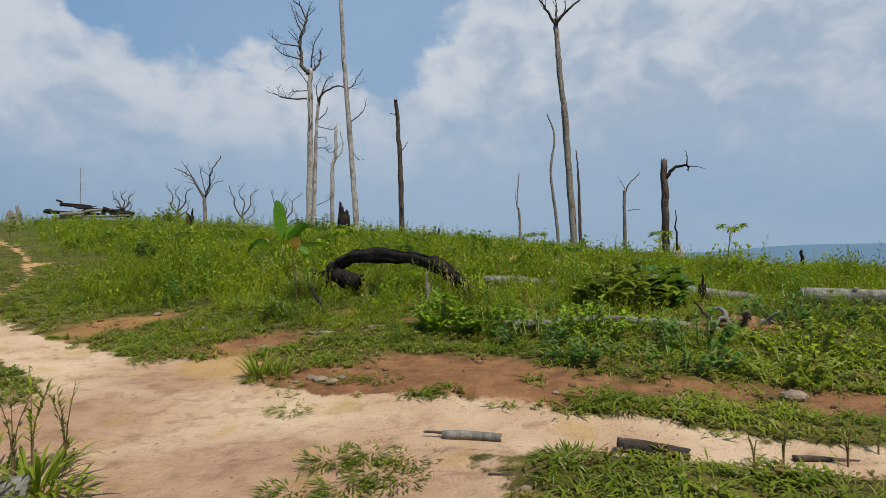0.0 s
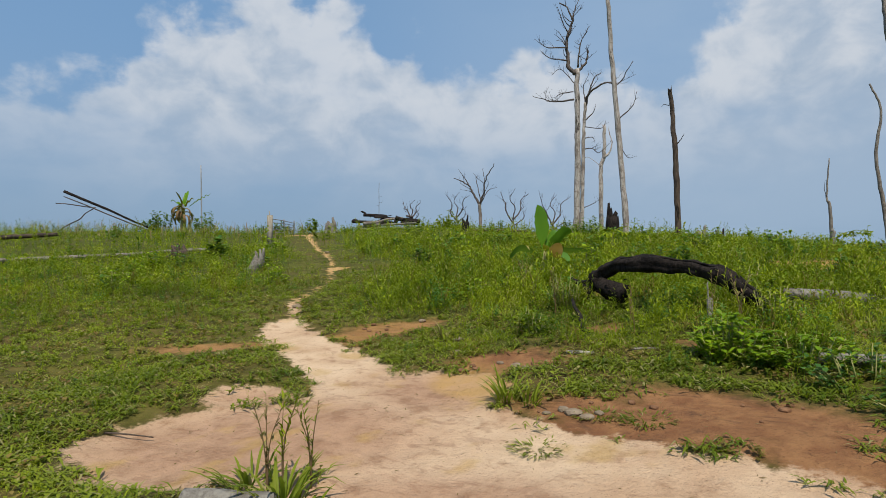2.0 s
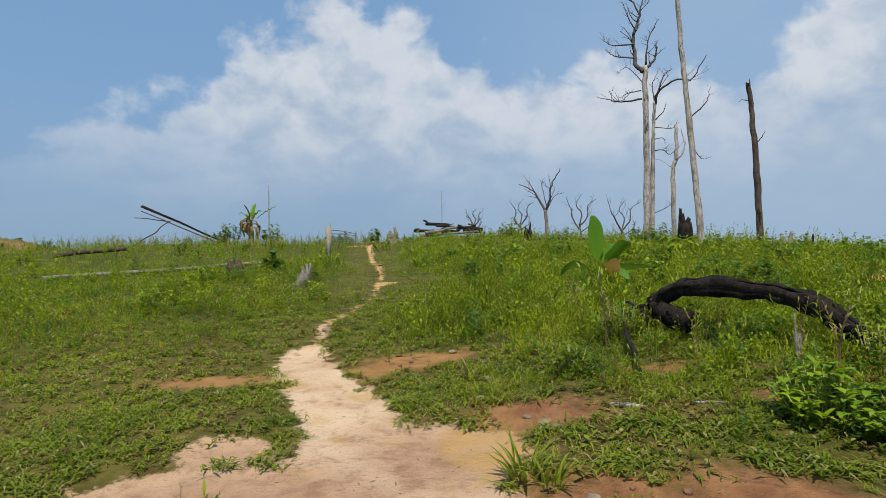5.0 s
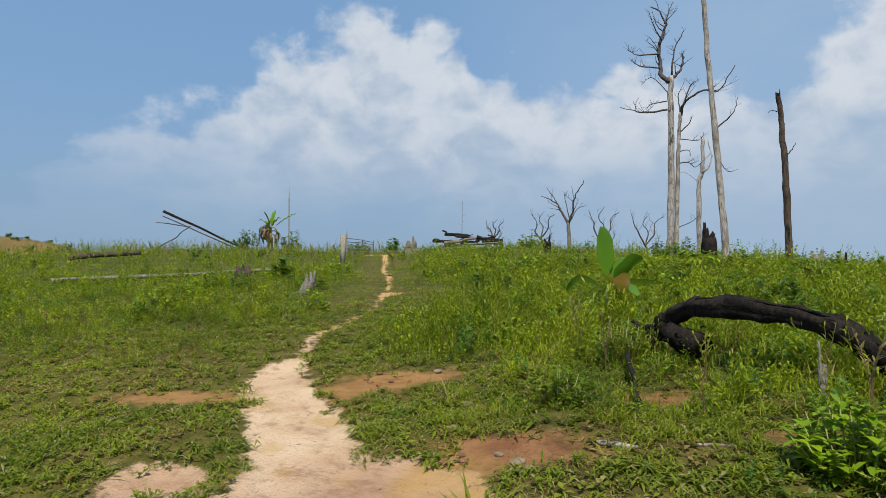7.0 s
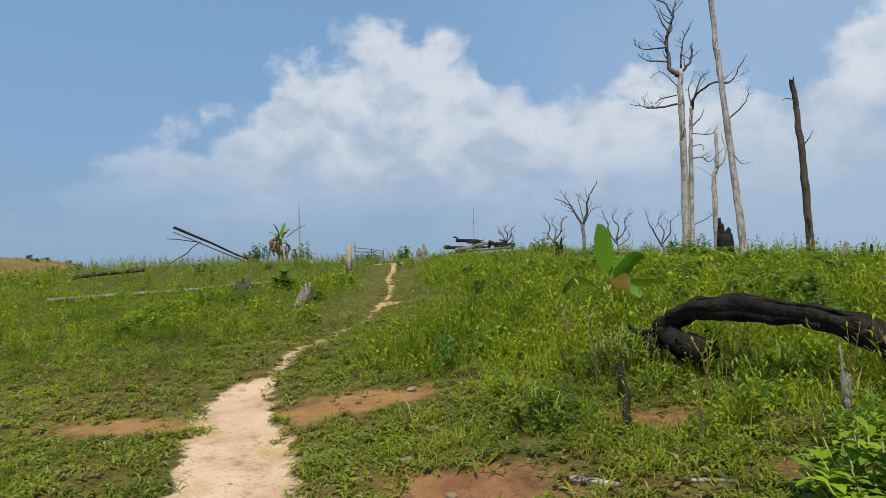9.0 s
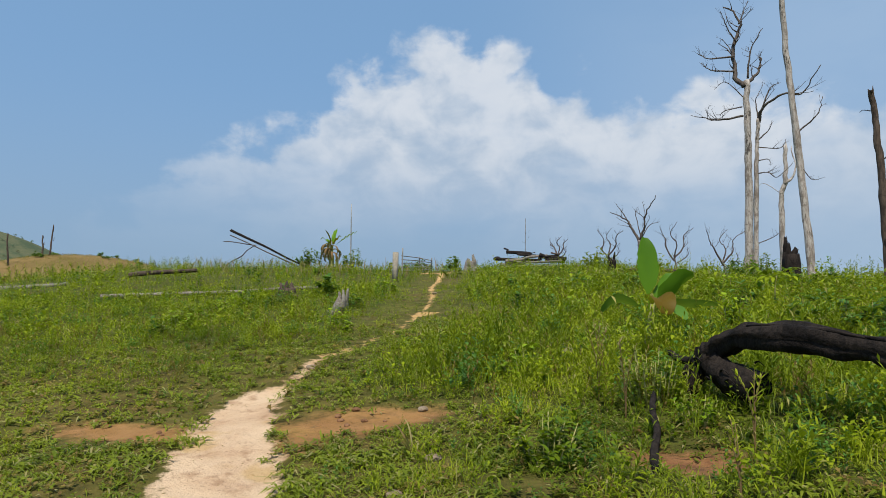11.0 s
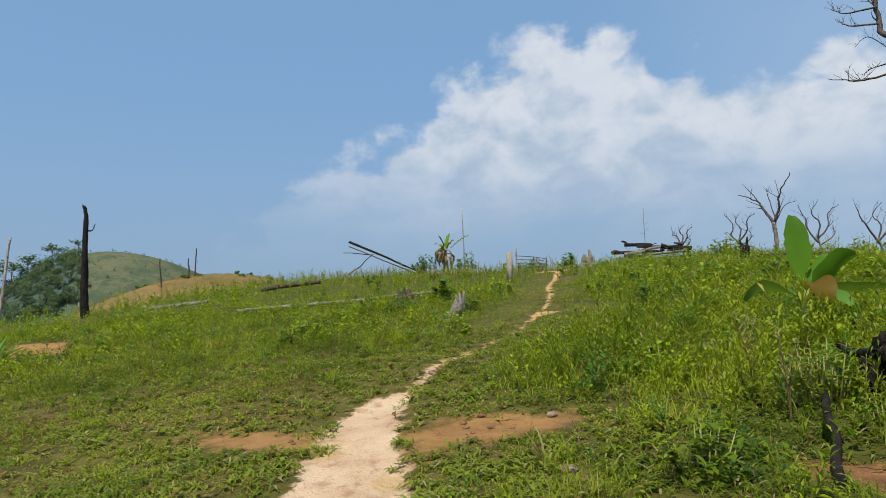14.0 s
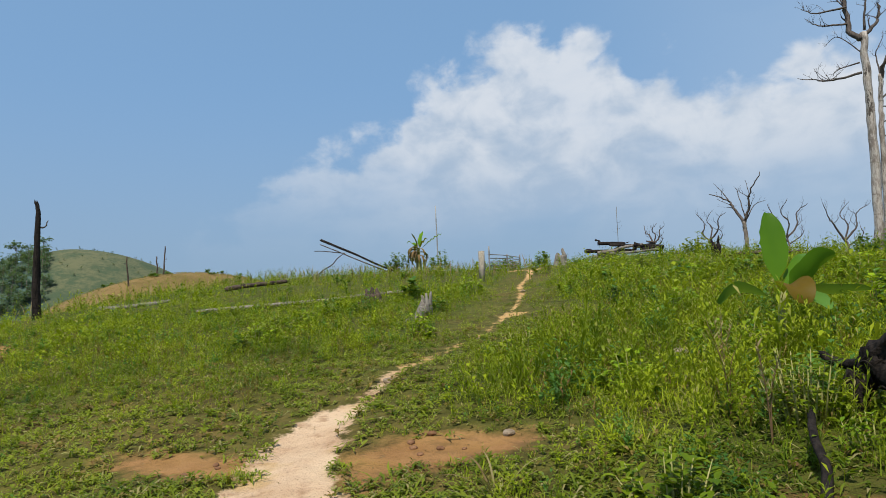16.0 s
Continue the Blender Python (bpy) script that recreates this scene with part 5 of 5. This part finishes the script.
def proto_herb(h, leaves, leaf, stems=2, width=0.5, lo=-5, hi=50):
    """A leafy weed: thin stems with pairs of pointed leaves."""
    v, f = [], []
    for s in range(stems):
        a = G.uniform(0, 6.283)
        tip = np.array([math.cos(a) * 0.25 * h, math.sin(a) * 0.25 * h, h * G.uniform(0.75, 1.1)])
        o = np.array([G.uniform(-1, 1), G.uniform(-1, 1), 0]) * 0.08 * h
        side = np.array([-math.sin(a), math.cos(a), 0]) * (0.0028 if stems > 1 else 0.006) * max(h, 0.3) / 0.3
        b = len(v)
        v += [o - side, o + side, tip]
        f += [(b, b + 1, b + 2)]
        for k in range(leaves):
            u = (k + 0.6) / leaves
            p = o + (tip - o) * (0.15 + 0.85 * u)
            g = k * 2.4 + G.uniform(-0.4, 0.4)
            e = radians(G.uniform(lo, hi))
            d = np.array([math.cos(g) * math.cos(e), math.sin(g) * math.cos(e), math.sin(e)])
            sd = np.array([-math.sin(g), math.cos(g), 0])
            ln = leaf * G.uniform(0.7, 1.2) * (1.15 - 0.5 * u)
            b = len(v)
            mid = p + d * ln * 0.5 + np.array([0, 0, ln * 0.08])
            v += [p, mid + sd * ln * width * 0.5, p + d * ln - np.array([0, 0, ln * 0.12]), mid - sd * ln * width * 0.5]
            f += [(b, b + 1, b + 2), (b, b + 2, b + 3)]
    return np.array(v), np.array(f)


CREEP = [proto_blades(9, 0.11, 0.013, 40, 0.06) for _ in range(8)]
TURF = [proto_blades(7, 0.18, 0.010, 12, 0.05) for _ in range(8)]
HERBS = [proto_herb(0.30, 7, 0.08, 2, 0.5, 0, 60) for _ in range(10)]
SLIM = [proto_herb(0.42, 10, 0.085, 2, 0.22, 30, 75) for _ in range(8)]
RANK = [proto_blades(10, 0.36, 0.0095, -3, 0.09) for _ in range(8)]
HERBS_MID = [proto_herb(0.30, 6, 0.09, 2, 0.5, 5, 60) for _ in range(8)]
HERBS_FAR = [proto_herb(0.30, 6, 0.09, 1, 0.55, 5, 60) for _ in range(8)]
TURF_FAR = [proto_blades(4, 0.18, 0.02, 18, 0.10) for _ in range(6)]


def meadow(r0, r1, a0, a1, n_creep, n_turf, n_herb, creep, turf, herb, mul, tag):
    """A belt of the slope: creeping mats, grass and leafy weeds, in clumps with gaps between."""
    if n_creep:
        x, y = sample(n_creep, r0, r1, a0, a1)
        lush = lushness(x, y)
        clump = fbm(x, y, 0.8, 3, 5.0)
        thin = np.clip(0.75 + 0.6 * fbm(x, y, 3.3, 2, 8.0), 0.4, 1)
        keep = (G.random(len(x)) < thin) & (bare(x, y) < -0.02) & (G.random(len(x)) > 0.7 * lush) & (clump + G.uniform(-0.5, 0.5, len(x)) > -0.35)
        x, y, clump = x[keep], y[keep], clump[keep]
        spread_out("creeping_grass", creep, x, y, mul * np.clip(0.95 + 0.35 * clump, 0.5, 1.5) * G.uniform(0.6, 1.4, len(x)), CREEPER, "low creeping grass mats beside the track" + tag, "grass")
    x, y = sample(n_turf, r0, r1, a0, a1)
    lush = lushness(x, y)
    clump = fbm(x, y, 1.1, 3, 4.0)
    keep = (bare(x, y) < -0.06) & (clump + G.uniform(-0.4, 0.4, len(x)) > 0.05)
    x, y, lush, clump = x[keep], y[keep], lush[keep], clump[keep]
    spread_out("meadow_grass", turf, x, y, mul * (0.45 + 0.75 * lush) * (0.8 + 0.4 * np.clip(clump, 0, 1)) * G.uniform(0.6, 1.35, len(x)), GRASS, "green meadow grass on the slope" + tag, "grass")
    x, y = sample(n_herb, r0, r1, a0, a1)
    lush = lushness(x, y)
    clump = fbm(x, y, 0.9 * mul, 3, 6.0)
    keep = (bare(x, y) < -0.12) & (G.random(len(x)) < ((0.12 if mul < 1.1 else 0.3) + lush) * np.clip(0.55 + 1.0 * clump, 0.08, 1))
    x, y, lush, clump = x[keep], y[keep], lush[keep], clump[keep]
    size = mul * (0.3 + 0.75 * lush) * (0.85 + 0.5 * np.clip(clump, -0.5, 1)) * G.uniform(0.6, 1.35, len(x)) * np.where(G.random(len(x)) > 0.965, 1.7 if r0 > 6 else 1.1, 1)
    kind = fbm(x, y, 1.9, 2, 9.0) + G.uniform(-0.35, 0.35, len(x))
    slim, dark = kind > 0.12, kind < -0.32
    leafy = ~slim & ~dark
    spread_out("leafy_weeds", herb, x[leafy], y[leafy], size[leafy], HERB, "bright green leafy weeds on the slope" + tag, "weeds")
    spread_out("dark_weeds", herb, x[dark], y[dark], size[dark] * 0.9, DARKLEAF, "dark green leafy weeds on the slope" + tag, "weeds")
    spread_out("slender_weeds", SLIM if mul < 1.1 else herb, x[slim], y[slim], size[slim] * 1.05, RANKGRASS, "slender upright green weeds on the slope" + tag, "weeds")


meadow(0.2, 7, -110, 112, 25000, 7000, 14000, CREEP, TURF, HERBS, 1.0, "")
meadow(0.2, 7, 112, 250, 2200, 700, 900, CREEP, TURF, HERBS, 1.0, " behind the start")
meadow(7, 14, -112, 70, 18000, 9000, 27000, CREEP, TURF, HERBS, 1.0, " further up")
meadow(14, 27, -110, 52, 9000, 18000, 29000, CREEP, TURF_FAR, HERBS_MID, 1.15, " near the crest")
meadow(27, 64, -108, 48, 0, 12000, 35000, CREEP, TURF_FAR, HERBS_FAR, 1.5, " along the crest")


x, y = sample(7500, 0.5, 20, -110, 48)
keep = (bare(x, y) < -0.12) & (fbm(x, y, 1.3, 2, 12.0) + G.uniform(-0.4, 0.4, len(x)) > 0.25) & (lushness(x, y) > 0.2)
x, y = x[keep], y[keep]
spread_out("dry_weeds", SLIM, x, y, (0.45 + 0.5 * lushness(x, y)) * G.uniform(0.6, 1.3, len(x)), BROWNWEED, "withered brown weeds among the green", "weeds")


for r0, r1, n, mul in ((3.0, 9.0, 4500, 0.8), (9.0, 17, 9500, 0.9), (17, 30, 8000, 1.15)):
    x, y = sample(n, r0, r1, -108, 40)
    lush = lushness(x, y)
    keep = (bare(x, y) < -0.14) & (G.random(len(x)) < 1.3 * lush - 0.42 + 0.6 * fbm(x, y, 1.6, 2, 21.0))
    x, y, lush = x[keep], y[keep], lush[keep]
    spread_out("rank_grass", RANK, x, y, mul * (0.5 + 0.5 * lush) * G.uniform(0.65, 1.3, len(x)), RANKGRASS, "tall upright grass among the weeds", "grass")


COVER = [proto_herb(0.05, 5, 0.05, 1, 0.6) for _ in range(8)]
for r0, r1, n, mul in ((0.3, 8, 8500, 1.0), (8, 15, 8500, 1.35)):
    x, y = sample(n, r0, r1, -112, 100 if r0 < 1 else 62)
    keep = bare(x, y) < -0.03
    x, y = x[keep], y[keep]
    tan = fbm(x, y, 1.7, 2, 14.0) + G.uniform(-0.5, 0.5, len(x)) > 0.3
    size = mul * G.uniform(0.6, 1.5, len(x))
    spread_out("ground_cover", COVER, x[~tan], y[~tan], size[~tan], CREEPER, "tiny low leaves covering the soil", "weeds")
    spread_out("dry_ground_cover", COVER, x[tan], y[tan], size[tan], BROWNWEED, "tiny withered leaves covering the soil", "weeds")


def litter():
    """Dry leaf and twig scraps on the bare earth."""
    x, y = sample(9000, 0.2, 9, -100, 100)
    t = np.maximum(trail_field(x, y), blob_field(x, y, RED))
    keep = (t > -0.12) & (fbm(x, y, 0.9, 2, 3.3) + G.uniform(-0.7, 0.7, len(x)) > 0.15)
    x, y = x[keep], y[keep]
    scraps = []
    for k in range(8):
        a = G.uniform(0, 6.28)
        ln, wd = G.uniform(0.012, 0.05), G.uniform(0.004, 0.012)
        d, q = np.array([math.cos(a), math.sin(a), 0.1]) * ln, np.array([-math.sin(a), math.cos(a), 0]) * wd
        up = np.array([0, 0, 0.006])
        scraps.append((np.array([-d + up, q + 1.7 * up, d + 1.3 * up, -q + up]), np.array([(0, 3, 1), (3, 2, 1)])))
    spread_out("leaf_litter", scraps, x, y, G.uniform(0.2, 0.8, len(x)) ** 1.3, LITTER, "scraps of dry leaves and twigs on the sand", "litter")


litter()

x, y = sample(1000, 27, 56, -84, 20)
spread_out("skyline_weeds", SLIM, x, y, 1.9 * G.uniform(0.5, 1.35, len(x)), HERB, "tall leafy weeds standing along the skyline", "weeds")

# pale seed heads along the skyline
x, y = sample(420, 36, 58, -84, -40)
spread_out("dry_seed_grass", [proto_blades(3, 0.9, 0.03, -5, 0.1) for _ in range(4)], x, y, G.uniform(0.7, 1.4, len(x)), DRYSTALK, "dry seeding grass along the skyline", "grass")


x, y = sample(4500, 84, 140, -84, -58)
spread_out("dry_ridge_grass", [proto_blades(4, 0.42, 0.09, 32, 0.4) for _ in range(4)], x, y, G.uniform(0.5, 1.3, len(x)), BROWNWEED, "dry brown grass covering the ridge", "grass")

# ---------------------------------------------------------------- hills away to the side
def polar(a, d):
    return CX + d * math.sin(radians(a)), CY + d * math.cos(radians(a))


for k, (a, d, h, lean) in enumerate(((-76.8, 120.8, 5.2, -0.3), (-75.7, 105.9, 4.2, 0.1), (-74.2, 126, 5.4, 0.4), (-74.6, 126, 3.6, -0.3))):
    px, py = polar(a, d)
    snag("ridge_snag", px, py, h, 0.15, "thin dead trunk on the dry ridge", SNAG, 300 + k, lean, 2, "ridge snags")


def hill_tree(x, y, h, seed, label, crown=0.35, foot=0.66):
    """A far tree: tapered trunk, a few limbs, and clumps of leaves with gaps."""
    rng = random.Random(seed)
    root = thing("hill_tree", x, y, label, "tree", "trees on the hill")
    limb("trunk", root, DARKBARK, [(0, 0, -0.5), (0.02 * h, 0, h * 0.5), (0, 0, h * 0.85)], 0.025 * h, 0.01 * h, 6, 7, 0.05, seed)
    bm = bmesh.new()
    for c in range(10):
        a, d = rng.uniform(0, 6.28), h * crown * 0.8 * math.sqrt(rng.random())
        top = Vector((math.cos(a) * d, math.sin(a) * d, h * rng.uniform(foot, 1.0)))
        if c < 4:
            limb("limb", root, DARKBARK, [(0, 0, h * foot * 0.8), top * 0.5 + Vector((0, 0, h * foot * 0.4)), top], 0.012 * h, 0.004 * h, 5, 5, 0.02, c)
        for q in range(13):
            p = top + Vector((rng.gauss(0, 1) * h * 0.085, rng.gauss(0, 1) * h * 0.085, rng.gauss(0, 1) * h * 0.05))
            blade_sheet(bm, p, rng.uniform(0, 6.28), radians(rng.uniform(-30, 40)), h * 0.13, h * 0.11, 0.6, 0.3, 2)
    tagged(part("crown", bm, FOREST, root), kind="stuff")
    return root


hrng = random.Random(9)
TALL = [hill_tree(*polar(-87 - k, 395), 13 + 2 * k, 400 + k, "dark green flat-crowned tree on the far hill", (0.34, 0.42, 0.3)[k], 0.76) for k in range(3)]
LOW = [hill_tree(*polar(-88.5 - k, 385), 8 + k, 410 + k, "dark green bushy tree on the far hill", (0.5, 0.55, 0.45)[k], 0.25) for k in range(3)]
for k in range(300):
    a = hrng.uniform(-94, -84.2) if k % 4 == 0 else hrng.uniform(-89.2, -83.2)
    d = hrng.uniform(320, 425)
    px, py = polar(a, d)
    ob = copy_thing(LOW[k % 3], pose(px, py, gz(px, py), 0, 0, hrng.uniform(0, 360)))
    s = hrng.uniform(0.4, 0.75)
    ob.scale = (s, s, s)
for a, d, s in ((-87.4, 405, .62), (-86.6, 400, .5), (-85.4, 410, .8), (-84.6, 408, .5), (-83.6, 415, .62), (-88.3, 400, .5)):
    px, py = polar(a, d)
    ob = copy_thing(TALL[1], pose(px, py, gz(px, py), 0, 0, a * 50))
    ob.scale = (s, s, s)
for k in range(46):
    px, py = polar(hrng.uniform(-83.5, -75), hrng.uniform(330, 430))
    ob = copy_thing(LOW[k % 3], pose(px, py, gz(px, py), 0, 0, hrng.uniform(0, 360)))
    s = hrng.uniform(0.1, 0.2)
    ob.scale = (s, s, s)
for k in range(40):
    px, py = polar(hrng.uniform(-80, -62), hrng.uniform(85, 135))
    leafy_bush(px, py, 0.8, hrng.uniform(0.5, 1.0), "low scrub on the dry ridge", 500 + k, 60, 0.4, DARKLEAF, "shrub", "ridge scrub")
